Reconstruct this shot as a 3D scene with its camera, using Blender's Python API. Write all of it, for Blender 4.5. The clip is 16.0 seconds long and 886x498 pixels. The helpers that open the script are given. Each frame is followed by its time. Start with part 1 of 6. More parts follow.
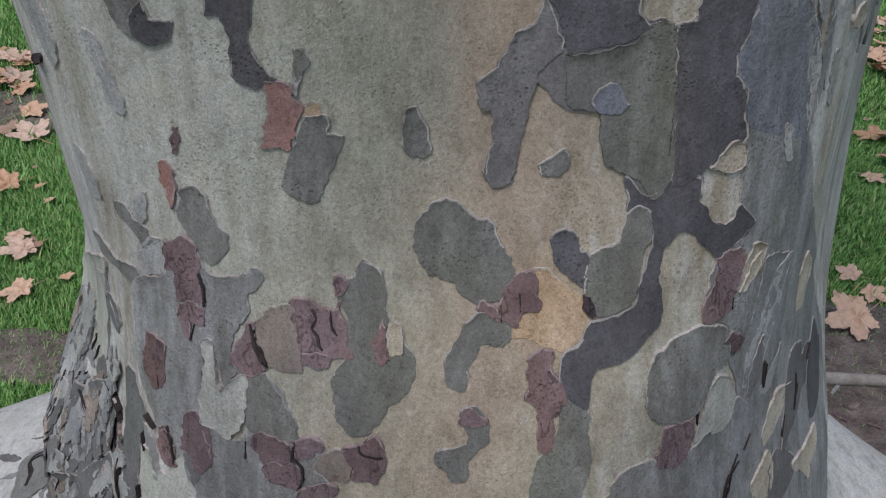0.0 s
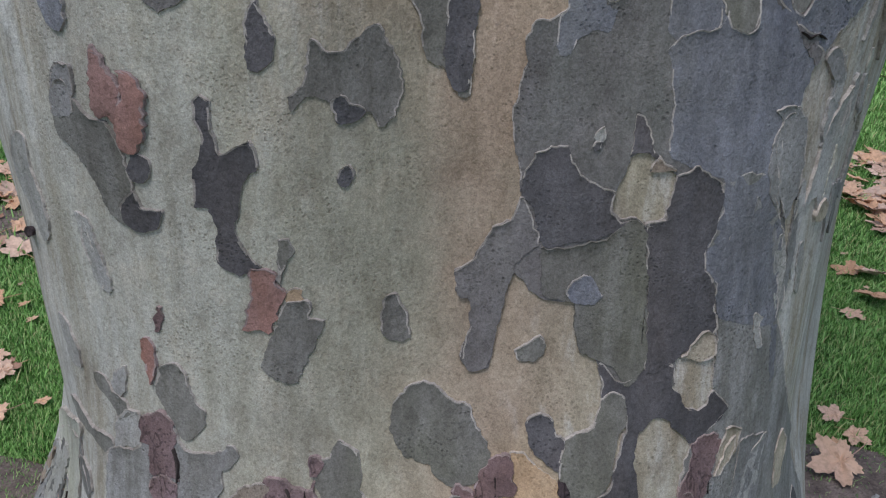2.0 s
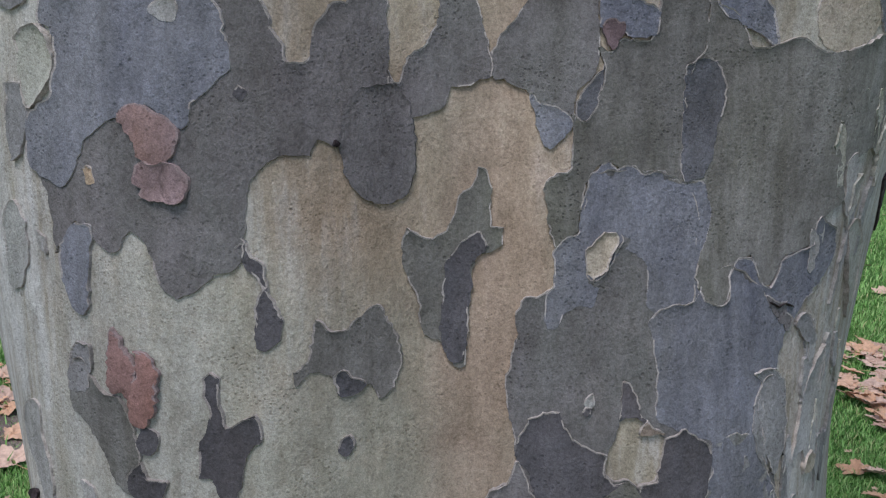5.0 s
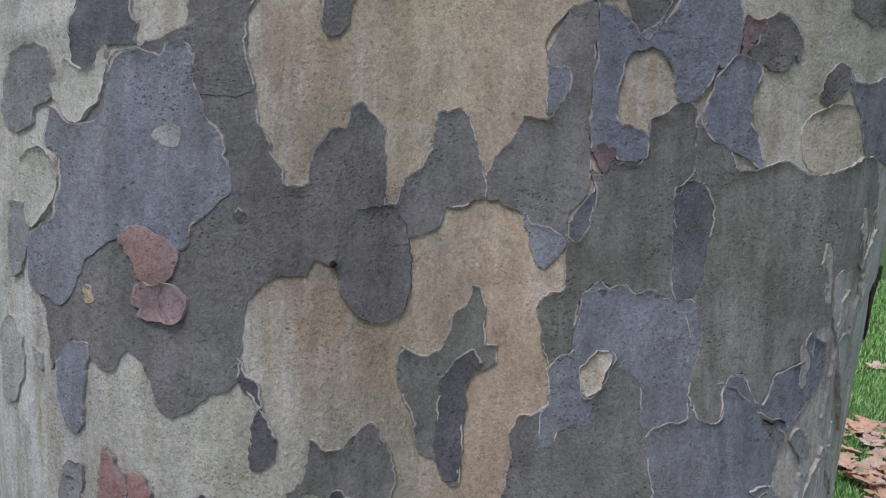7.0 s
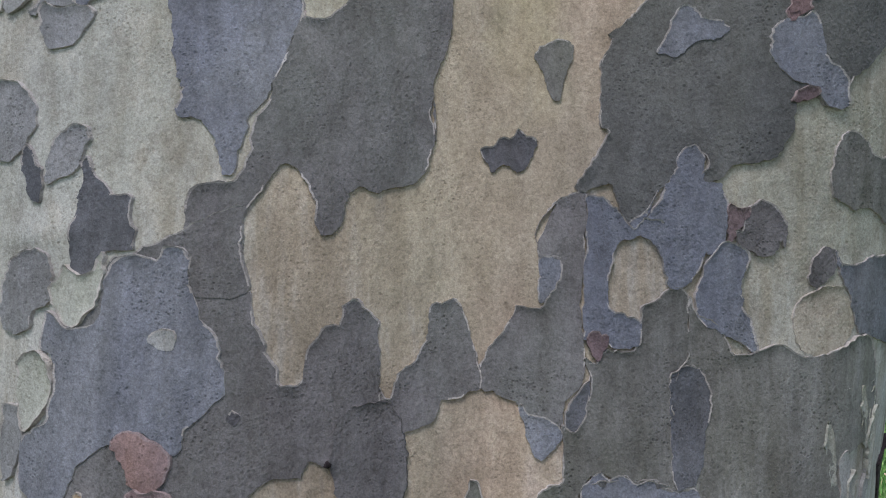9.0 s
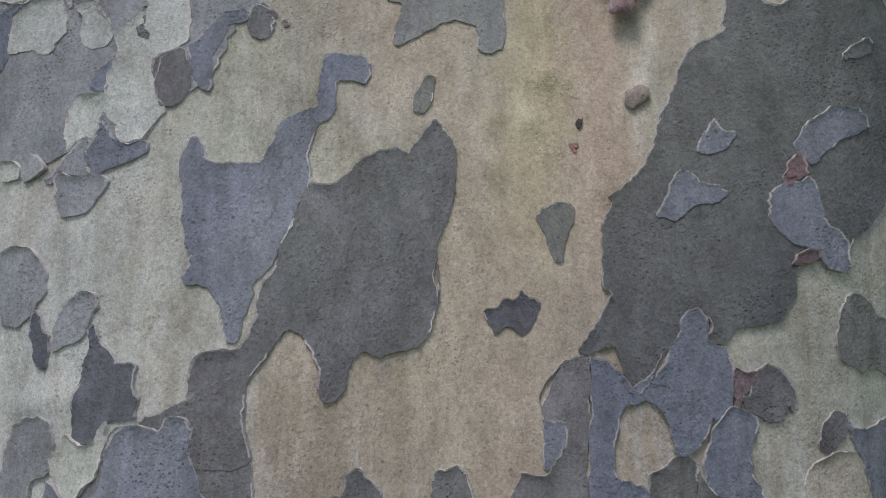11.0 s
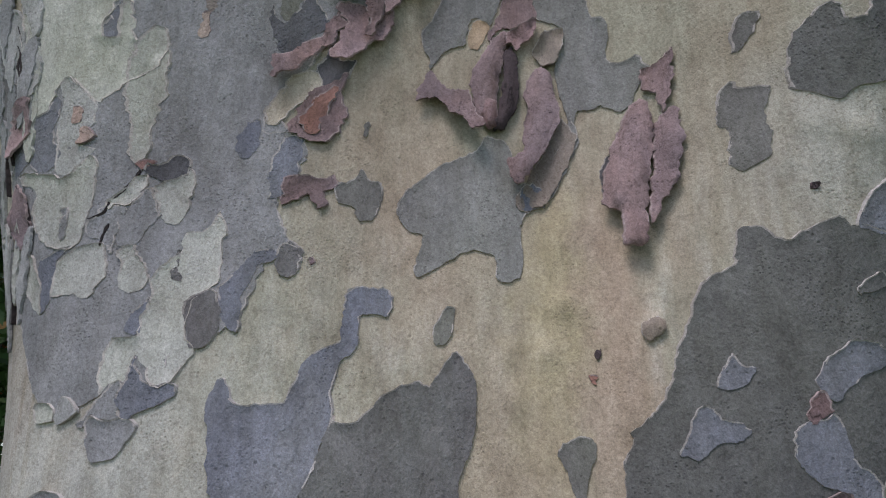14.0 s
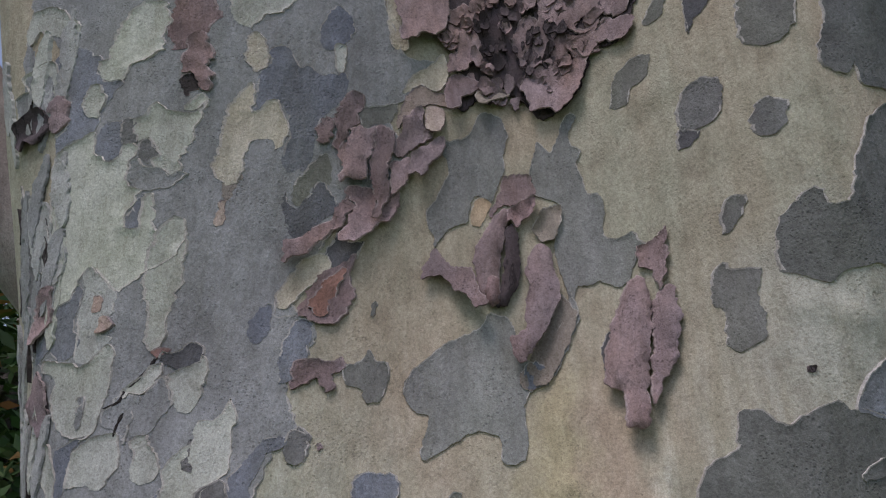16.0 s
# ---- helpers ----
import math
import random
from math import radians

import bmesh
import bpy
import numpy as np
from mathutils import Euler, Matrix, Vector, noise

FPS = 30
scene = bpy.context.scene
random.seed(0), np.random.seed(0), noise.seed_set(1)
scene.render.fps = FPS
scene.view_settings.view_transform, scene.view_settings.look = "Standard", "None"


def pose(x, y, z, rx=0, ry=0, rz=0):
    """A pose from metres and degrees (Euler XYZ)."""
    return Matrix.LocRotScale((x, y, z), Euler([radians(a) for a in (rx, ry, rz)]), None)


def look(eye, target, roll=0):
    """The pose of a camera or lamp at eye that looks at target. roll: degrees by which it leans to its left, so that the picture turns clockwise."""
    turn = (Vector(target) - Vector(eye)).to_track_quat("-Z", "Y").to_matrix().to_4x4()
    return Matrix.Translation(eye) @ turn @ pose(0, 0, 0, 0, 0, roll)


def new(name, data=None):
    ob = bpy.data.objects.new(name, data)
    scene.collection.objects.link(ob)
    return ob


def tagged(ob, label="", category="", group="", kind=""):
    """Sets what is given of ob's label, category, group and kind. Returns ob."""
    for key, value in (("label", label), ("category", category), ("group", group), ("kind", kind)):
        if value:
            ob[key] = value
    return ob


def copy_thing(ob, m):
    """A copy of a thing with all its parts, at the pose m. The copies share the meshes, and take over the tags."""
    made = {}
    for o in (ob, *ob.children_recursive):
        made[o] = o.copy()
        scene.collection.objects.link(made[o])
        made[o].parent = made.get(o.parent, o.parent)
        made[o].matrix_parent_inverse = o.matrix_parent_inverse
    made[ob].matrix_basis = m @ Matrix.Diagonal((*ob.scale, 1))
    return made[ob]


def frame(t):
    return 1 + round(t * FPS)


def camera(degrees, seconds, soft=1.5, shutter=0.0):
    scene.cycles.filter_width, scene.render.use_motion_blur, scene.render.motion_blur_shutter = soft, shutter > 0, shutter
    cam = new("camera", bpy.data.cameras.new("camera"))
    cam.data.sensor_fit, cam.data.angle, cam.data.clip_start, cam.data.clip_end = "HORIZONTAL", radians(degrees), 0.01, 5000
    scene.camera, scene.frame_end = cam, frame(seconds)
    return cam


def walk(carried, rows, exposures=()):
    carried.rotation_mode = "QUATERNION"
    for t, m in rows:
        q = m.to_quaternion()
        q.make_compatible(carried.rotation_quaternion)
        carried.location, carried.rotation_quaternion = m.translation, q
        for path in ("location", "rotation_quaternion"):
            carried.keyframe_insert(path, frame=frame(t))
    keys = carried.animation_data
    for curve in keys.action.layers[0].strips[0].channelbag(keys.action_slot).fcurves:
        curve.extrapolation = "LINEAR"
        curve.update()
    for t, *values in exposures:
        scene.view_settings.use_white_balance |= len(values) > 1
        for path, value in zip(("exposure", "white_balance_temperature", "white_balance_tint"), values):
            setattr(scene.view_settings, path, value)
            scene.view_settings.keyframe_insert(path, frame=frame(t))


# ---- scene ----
cam = camera(57.9, 16.0, soft=1.2)

PATH = [
    (0, (0.101, -1.266, 1.302), (-0.252, 0.4, 0.254), -0.2),
    (0.5, (0.105, -1.261, 1.314), (-0.242, 0.431, 0.306), 0.1),
    (1, (0.105, -1.259, 1.329), (-0.24, 0.46, 0.367), 0.9),
    (1.5, (0.103, -1.253, 1.351), (-0.252, 0.505, 0.467), 1.4),
    (2, (0.105, -1.245, 1.375), (-0.245, 0.548, 0.561), 1.5),
    (2.5, (0.106, -1.243, 1.398), (-0.246, 0.584, 0.663), 1.2),
    (3, (0.106, -1.244, 1.418), (-0.256, 0.613, 0.771), 1.0),
    (3.5, (0.107, -1.244, 1.431), (-0.259, 0.629, 0.831), 0.5),
    (4, (0.106, -1.247, 1.445), (-0.265, 0.644, 0.91), 0.3),
    (4.2, (0.107, -1.251, 1.451), (-0.268, 0.649, 0.949), 0.4),
    (6.3, (0.105, -1.264, 1.491), (-0.269, 0.68, 1.205), 1.0),
    (6.5, (0.103, -1.264, 1.501), (-0.267, 0.681, 1.22), 0.9),
    (7, (0.106, -1.264, 1.512), (-0.264, 0.69, 1.293), 1.1),
    (7.5, (0.107, -1.262, 1.525), (-0.263, 0.696, 1.35), 0.8),
    (8, (0.108, -1.262, 1.548), (-0.267, 0.7, 1.46), 0.6),
    (8.5, (0.112, -1.263, 1.577), (-0.269, 0.7, 1.566), 0.0),
    (9, (0.114, -1.262, 1.594), (-0.268, 0.701, 1.636), -0.2),
    (9.2, (0.118, -1.262, 1.594), (-0.271, 0.698, 1.676), -0.3),
    (11.3, (0.124, -1.271, 1.673), (-0.282, 0.665, 1.967), -0.3),
    (11.5, (0.122, -1.273, 1.678), (-0.28, 0.661, 1.99), -0.4),
    (12, (0.124, -1.271, 1.692), (-0.284, 0.653, 2.055), -0.4),
    (12.5, (0.129, -1.272, 1.715), (-0.293, 0.64, 2.12), -0.4),
    (13, (0.134, -1.276, 1.729), (-0.309, 0.619, 2.191), -0.4),
    (13.5, (0.143, -1.284, 1.749), (-0.315, 0.593, 2.268), -0.6),
    (14, (0.154, -1.298, 1.768), (-0.33, 0.552, 2.353), -0.7),
    (14.5, (0.164, -1.315, 1.784), (-0.326, 0.512, 2.436), -0.8),
    (15, (0.176, -1.323, 1.798), (-0.324, 0.482, 2.5), -0.7),
    (15.5, (0.183, -1.333, 1.818), (-0.325, 0.444, 2.582), -1.1),
    (16, (0.189, -1.346, 1.839), (-0.314, 0.399, 2.678), -1.4),
]

EXPOSURES = [(0, -0.29, 6350, 10), (4, -0.15, 6290, 12), (7, -0.02, 6280, 14), (9, 0.03, 6280, 13), (13, 0.04, 6310, 15), (16, -0.12, 6400, 16)]
walk(cam, [(t, look(eye, target, roll)) for t, eye, target, roll in PATH], EXPOSURES)

# world and light: an overcast sky
world = bpy.data.worlds.new("overcast_sky")
scene.world = world
world.use_nodes = True
wn = world.node_tree
sky = wn.nodes.new("ShaderNodeTexSky")
sky.sky_type = "NISHITA"
sky.sun_disc = False
sky.sun_elevation, sky.sun_rotation = radians(64), radians(190)
cloud = wn.nodes.new("ShaderNodeHueSaturation")
cloud.inputs["Saturation"].default_value = 0.75
cloud.inputs["Hue"].default_value = 0.508
wn.links.new(sky.outputs[0], cloud.inputs["Color"])
wn.links.new(cloud.outputs[0], wn.nodes["Background"].inputs[0])
wn.nodes["Background"].inputs[1].default_value = 0.155
sun = new("sun", bpy.data.lights.new("sun", "SUN"))
sun.data.energy, sun.data.angle, sun.data.color = 2.2, radians(22), (1.0, 0.94, 0.93)
sun.matrix_basis = look((-0.7, -2.1, 4.7), (0, 0, 0.2))


# ---- materials ----
def nodes(name, rough=0.85, metal=0.0):
    m = bpy.data.materials.new(name)
    m.use_nodes = True
    t = m.node_tree
    b = t.nodes["Principled BSDF"]
    b.inputs["Roughness"].default_value, b.inputs["Metallic"].default_value = rough, metal
    b.inputs["Specular IOR Level"].default_value = 0.25
    return m, t, b


def add(t, kind, **inputs):
    n = t.nodes.new(kind)
    for k, v in inputs.items():
        n.inputs[k.replace("_", " ")].default_value = v
    return n


def noise_tex(t, co, scale, detail=4.0, rough=0.6, stretch=None):
    if stretch:
        mp = add(t, "ShaderNodeMapping")
        mp.inputs["Scale"].default_value = stretch
        t.links.new(co, mp.inputs["Vector"])
        co = mp.outputs[0]
    n = add(t, "ShaderNodeTexNoise", Scale=scale, Detail=detail, Roughness=rough)
    t.links.new(co, n.inputs["Vector"])
    return n.outputs["Fac"]


def ramp(t, fac, stops):
    r = t.nodes.new("ShaderNodeValToRGB")
    while len(r.color_ramp.elements) < len(stops):
        r.color_ramp.elements.new(0.5)
    for e, (p, c) in zip(r.color_ramp.elements, stops):
        e.position, e.color = p, (*c, 1)
    t.links.new(fac, r.inputs[0])
    return r.outputs[0]


def mix(t, fac, a, b, how="MIX"):
    n = t.nodes.new("ShaderNodeMix")
    n.data_type, n.blend_type = "RGBA", how
    for sock, v in ((n.inputs[0], fac), (n.inputs[6], a), (n.inputs[7], b)):
        if isinstance(v, (float, int)):
            sock.default_value = v
        elif isinstance(v, tuple):
            sock.default_value = (*v, 1)
        else:
            t.links.new(v, sock)
    return n.outputs[2]


def bump(t, b, heights):
    """Chains bumps of (height socket, strength, distance)."""
    last = None
    for h, strength, dist in heights:
        n = add(t, "ShaderNodeBump", Strength=abs(strength), Distance=dist)
        n.invert = strength < 0
        t.links.new(h, n.inputs["Height"])
        if last:
            t.links.new(last, n.inputs["Normal"])
        last = n.outputs[0]
    t.links.new(last, b.inputs["Normal"])


def level_of(t, fac, lo, hi, to_lo, to_hi):
    n = add(t, "ShaderNodeMapRange")
    for k, v in (("From Min", lo), ("From Max", hi), ("To Min", to_lo), ("To Max", to_hi)):
        n.inputs[k].default_value = v
    t.links.new(fac, n.inputs["Value"])
    return n.outputs[0]


def times(t, a, b):
    n = t.nodes.new("ShaderNodeMath")
    n.operation = "MULTIPLY"
    for sock, v in zip(n.inputs, (a, b)):
        if isinstance(v, float):
            sock.default_value = v
        else:
            t.links.new(v, sock)
    return n.outputs[0]


def bark(name, base, stain, fleck, tint=None, rough=0.85, relief=1.0, vary=0.1, cracks=0.0, flank_light=None, high=None, specks=0.6, depth=1.0, marks=()):
    """Bark: a base colour, broad stains and tints, blotches, flecks, pits and a granular skin. flank light: paler bark
    and skylight painted on both flanks of the lower trunk; high: the tone of the upper trunk.
    marks: single stains (x, z, half-width, half-height, colour, strength)."""
    m, t, b = nodes(name, rough)
    co = t.nodes.new("ShaderNodeTexCoord").outputs["Object"]
    broad = noise_tex(t, co, 7.0, 6.0, 0.62, (1, 1, 0.45))
    hue = noise_tex(t, co, 4.3, 5.0, 0.6, (1.3, 1.1, 0.5))
    blotch = noise_tex(t, co, 21.0, 7.0, 0.66, (1, 1, 0.7))
    mid = noise_tex(t, co, 60.0, 6.0, 0.65, (1, 1, 0.75))
    grain = noise_tex(t, co, 260.0, 3.0, 0.6, (1, 1, 0.8))
    streak = noise_tex(t, co, 48.0, 5.0, 0.6, (1, 1, 0.09))
    fine = noise_tex(t, co, 620.0, 2.0, 0.6)
    micro = noise_tex(t, co, 1150.0, 2.0, 0.6)
    furrow = noise_tex(t, co, 75.0, 4.0, 0.6, (1, 1, 0.22))
    col = mix(t, level_of(t, broad, 0.40, 0.66, 0.0, 1.0), base, stain)
    if tint:
        col = mix(t, level_of(t, hue, 0.43, 0.64, 0.0, 0.85), col, tint)
    xyz = t.nodes.new("ShaderNodeSeparateXYZ")
    t.links.new(co, xyz.inputs[0])
    if high:
        col = mix(t, level_of(t, xyz.outputs["Z"], 1.6, 2.3, 0.0, 0.9), col, mix(t, level_of(t, hue, 0.42, 0.6, 0.0, 1.0), high, tint))
    # paler flanks: side skylight is put into the colour, towards both silhouettes
    if flank_light:
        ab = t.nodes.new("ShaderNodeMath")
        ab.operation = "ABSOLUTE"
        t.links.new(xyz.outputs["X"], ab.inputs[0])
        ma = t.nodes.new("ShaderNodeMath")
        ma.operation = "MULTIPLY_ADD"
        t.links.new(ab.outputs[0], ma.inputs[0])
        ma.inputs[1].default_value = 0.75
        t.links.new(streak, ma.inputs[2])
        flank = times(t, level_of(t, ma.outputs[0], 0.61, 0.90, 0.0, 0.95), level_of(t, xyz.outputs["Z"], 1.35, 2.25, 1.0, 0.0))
        col = mix(t, flank, col, flank_light)
    if marks:
        # the stains' outlines waver
        sway = add(t, "ShaderNodeTexNoise", Scale=13.0, Detail=5.0, Roughness=0.65)
        t.links.new(co, sway.inputs["Vector"])
        shift = t.nodes.new("ShaderNodeVectorMath")
        shift.operation = "MULTIPLY_ADD"
        t.links.new(sway.outputs["Color"], shift.inputs[0])
        shift.inputs[1].default_value = (0.12, 0.12, 0.16)
        t.links.new(co, shift.inputs[2])
        for x, z, rx, rz, tone, strength in marks:
            mp = add(t, "ShaderNodeMapping")
            mp.inputs["Scale"].default_value = (1 / rx, 0.0, 1 / rz)
            mp.inputs["Location"].default_value = (-(x + 0.06) / rx, 0.0, -(z + 0.08) / rz)
            t.links.new(shift.outputs[0], mp.inputs["Vector"])
            ball = t.nodes.new("ShaderNodeTexGradient")
            ball.gradient_type = "SPHERICAL"
            t.links.new(mp.outputs[0], ball.inputs["Vector"])
            col = mix(t, level_of(t, ball.outputs["Fac"], 0.0, 0.7, 0.0, strength), col, tone)
    col = mix(t, level_of(t, blotch, 0.52, 0.64, 0.0, 0.30 * depth), col, mix(t, 0.5, stain, mix(t, 1.0, stain, (1.25, 1.25, 1.22), "MULTIPLY")))
    col = mix(t, level_of(t, blotch, 0.44, 0.35, 0.0, 0.35 * depth), col, mix(t, 0.4, col, fleck))
    col = mix(t, level_of(t, mid, 0.46, 0.36, 0.0, 0.45 * depth), col, mix(t, 0.5, col, fleck))
    col = mix(t, 1.0, col, ramp(t, streak, [(0.3, (0.90, 0.89, 0.87)), (0.5, (1, 1, 1)), (0.7, (1.05, 1.05, 1.06))]), "MULTIPLY")
    col = mix(t, 1.0, col, ramp(t, grain, [(0.30, (0.80, 0.79, 0.78)), (0.5, (1, 1, 1)), (0.72, (1.14, 1.14, 1.14))]), "MULTIPLY")
    col = mix(t, 1.0, col, ramp(t, fine, [(0.30, (0.81, 0.80, 0.79)), (0.5, (1, 1, 1)), (0.70, (1.17, 1.17, 1.17))]), "MULTIPLY")
    col = mix(t, 1.0, col, ramp(t, micro, [(0.30, (0.86, 0.86, 0.86)), (0.5, (1, 1, 1)), (0.70, (1.12, 1.12, 1.12))]), "MULTIPLY")
    # mottling of a hand's breadth down to a finger's
    col = mix(t, 1.0, col, ramp(t, blotch, [(0.32, (0.85, 0.84, 0.83)), (0.5, (1, 1, 1)), (0.68, (1.12, 1.12, 1.13))]), "MULTIPLY")
    col = mix(t, 1.0, col, ramp(t, furrow, [(0.32, (0.91, 0.91, 0.90)), (0.5, (1, 1, 1)), (0.68, (1.07, 1.07, 1.08))]), "MULTIPLY")
    # broad lighter and darker areas
    col = mix(t, 1.0, col, ramp(t, hue, [(0.3, (0.80, 0.80, 0.81)), (0.5, (1, 1, 1)), (0.7, (1.16, 1.16, 1.15))]), "MULTIPLY")
    # scattered dark pits and finer dots
    dots = []
    for size, lo, hi, area, gain in ((105.0, 0.10, 0.22, 24.0, specks), (230.0, 0.16, 0.34, 15.0, specks)):
        vor = add(t, "ShaderNodeTexVoronoi", Scale=size, Randomness=1.0)
        t.links.new(co, vor.inputs["Vector"])
        pit = level_of(t, vor.outputs["Distance"], lo, hi, 1.0, 0.0)
        where = level_of(t, noise_tex(t, co, area, 4.0), 0.46, 0.62, 0.0, gain)
        hollow = times(t, pit, where)
        col = mix(t, hollow, col, fleck)
        dots.append((hollow, -0.6, 0.0016))
    # pimples on the skin
    vor = add(t, "ShaderNodeTexVoronoi", Scale=190.0, Randomness=1.0)
    t.links.new(co, vor.inputs["Vector"])
    pimple = times(t, level_of(t, vor.outputs["Distance"], 0.12, 0.5, 1.0, 0.0), level_of(t, noise_tex(t, co, 17.0, 4.0), 0.42, 0.6, 0.0, 1.0))
    heights = [(blotch, 0.35 * relief, 0.012), (furrow, 0.25 * relief, 0.004), (mid, 0.35 * relief, 0.003), (pimple, 0.4 * relief, 0.0007), (grain, 0.5 * relief, 0.001), (fine, 0.6 * relief, 0.0005)] + dots
    if cracks:
        line = noise_tex(t, co, 30.0, 4.0, 0.55, (1, 1, 0.3))
        crack = ramp(t, line, [(0.485, (1, 1, 1)), (0.498, (0, 0, 0)), (0.508, (0, 0, 0)), (0.52, (1, 1, 1))])
        col = mix(t, 1.0, col, mix(t, cracks, (1, 1, 1), crack), "MULTIPLY")
        heights.append((crack, 0.9 * cracks, 0.004))
    info = t.nodes.new("ShaderNodeObjectInfo").outputs["Random"]
    hsv = t.nodes.new("ShaderNodeHueSaturation")
    t.links.new(level_of(t, info, 0.0, 1.0, 1 - vary, 1 + vary), hsv.inputs["Value"])
    t.links.new(col, hsv.inputs["Color"])
    t.links.new(hsv.outputs[0], b.inputs["Base Color"])
    bump(t, b, heights)
    return m


MARKS = [
    (-0.07, 1.08, 0.16, 0.3, (0.305, 0.302, 0.24), 0.55),
    (0.2, 0.74, 0.1, 0.22, (0.35, 0.345, 0.275), 0.62),
    (-0.15, 0.96, 0.17, 0.4, (0.315, 0.31, 0.24), 0.62),
    (-0.27, 1.03, 0.22, 0.42, (0.40, 0.41, 0.36), 0.7),
    (0.03, 1.37, 0.09, 0.3, (0.37, 0.275, 0.203), 0.66),
    (-0.1, 1.36, 0.07, 0.14, (0.361, 0.248, 0.151), 0.35),
    (-0.0, 1.14, 0.08, 0.3, (0.37, 0.275, 0.203), 0.55),
    (-0.09, 1.07, 0.1, 0.22, (0.315, 0.312, 0.239), 0.47),
    (-0.26, 1.27, 0.1, 0.2, (0.315, 0.312, 0.239), 0.55),
    (0.02, 0.84, 0.1, 0.3, (0.37, 0.275, 0.203), 0.43),
    (0.08, 0.84, 0.05, 0.08, (0.361, 0.248, 0.151), 0.47),
    (-0.11, 1.67, 0.16, 0.25, (0.407, 0.336, 0.239), 0.47),
    (-0.0, 1.79, 0.1, 0.25, (0.465, 0.389, 0.275), 0.39),
    (0.05, 1.96, 0.055, 0.26, (0.399, 0.342, 0.201), 0.66),
    (0.12, 1.95, 0.06, 0.28, (0.418, 0.311, 0.23), 0.62),
    (-0.24, 1.92, 0.16, 0.24, (0.356, 0.353, 0.271), 0.62),
    (0.28, 2.28, 0.24, 0.28, (0.356, 0.353, 0.271), 0.31),
    (-0.08, 2.04, 0.1, 0.16, (0.418, 0.311, 0.23), 0.35),
    (0.37, 2.13, 0.14, 0.16, (0.446, 0.446, 0.399), 0.47),
    (-0.33, 1.76, 0.17, 0.3, (0.42, 0.425, 0.365), 0.7),
    (-0.41, 1.66, 0.14, 0.26, (0.44, 0.445, 0.4), 0.7),
    (0.32, 1.69, 0.15, 0.26, (0.37, 0.372, 0.29), 0.66),
    (-0.3, 1.19, 0.12, 0.22, (0.46, 0.46, 0.415), 0.55),
]
CREAM = bark("cream_bark", (0.362, 0.305, 0.232), (0.343, 0.303, 0.234), (0.17, 0.14, 0.10), (0.318, 0.302, 0.229), flank_light=(0.53, 0.53, 0.505), high=(0.40, 0.335, 0.245), specks=0.42, vary=0.0, marks=MARKS)
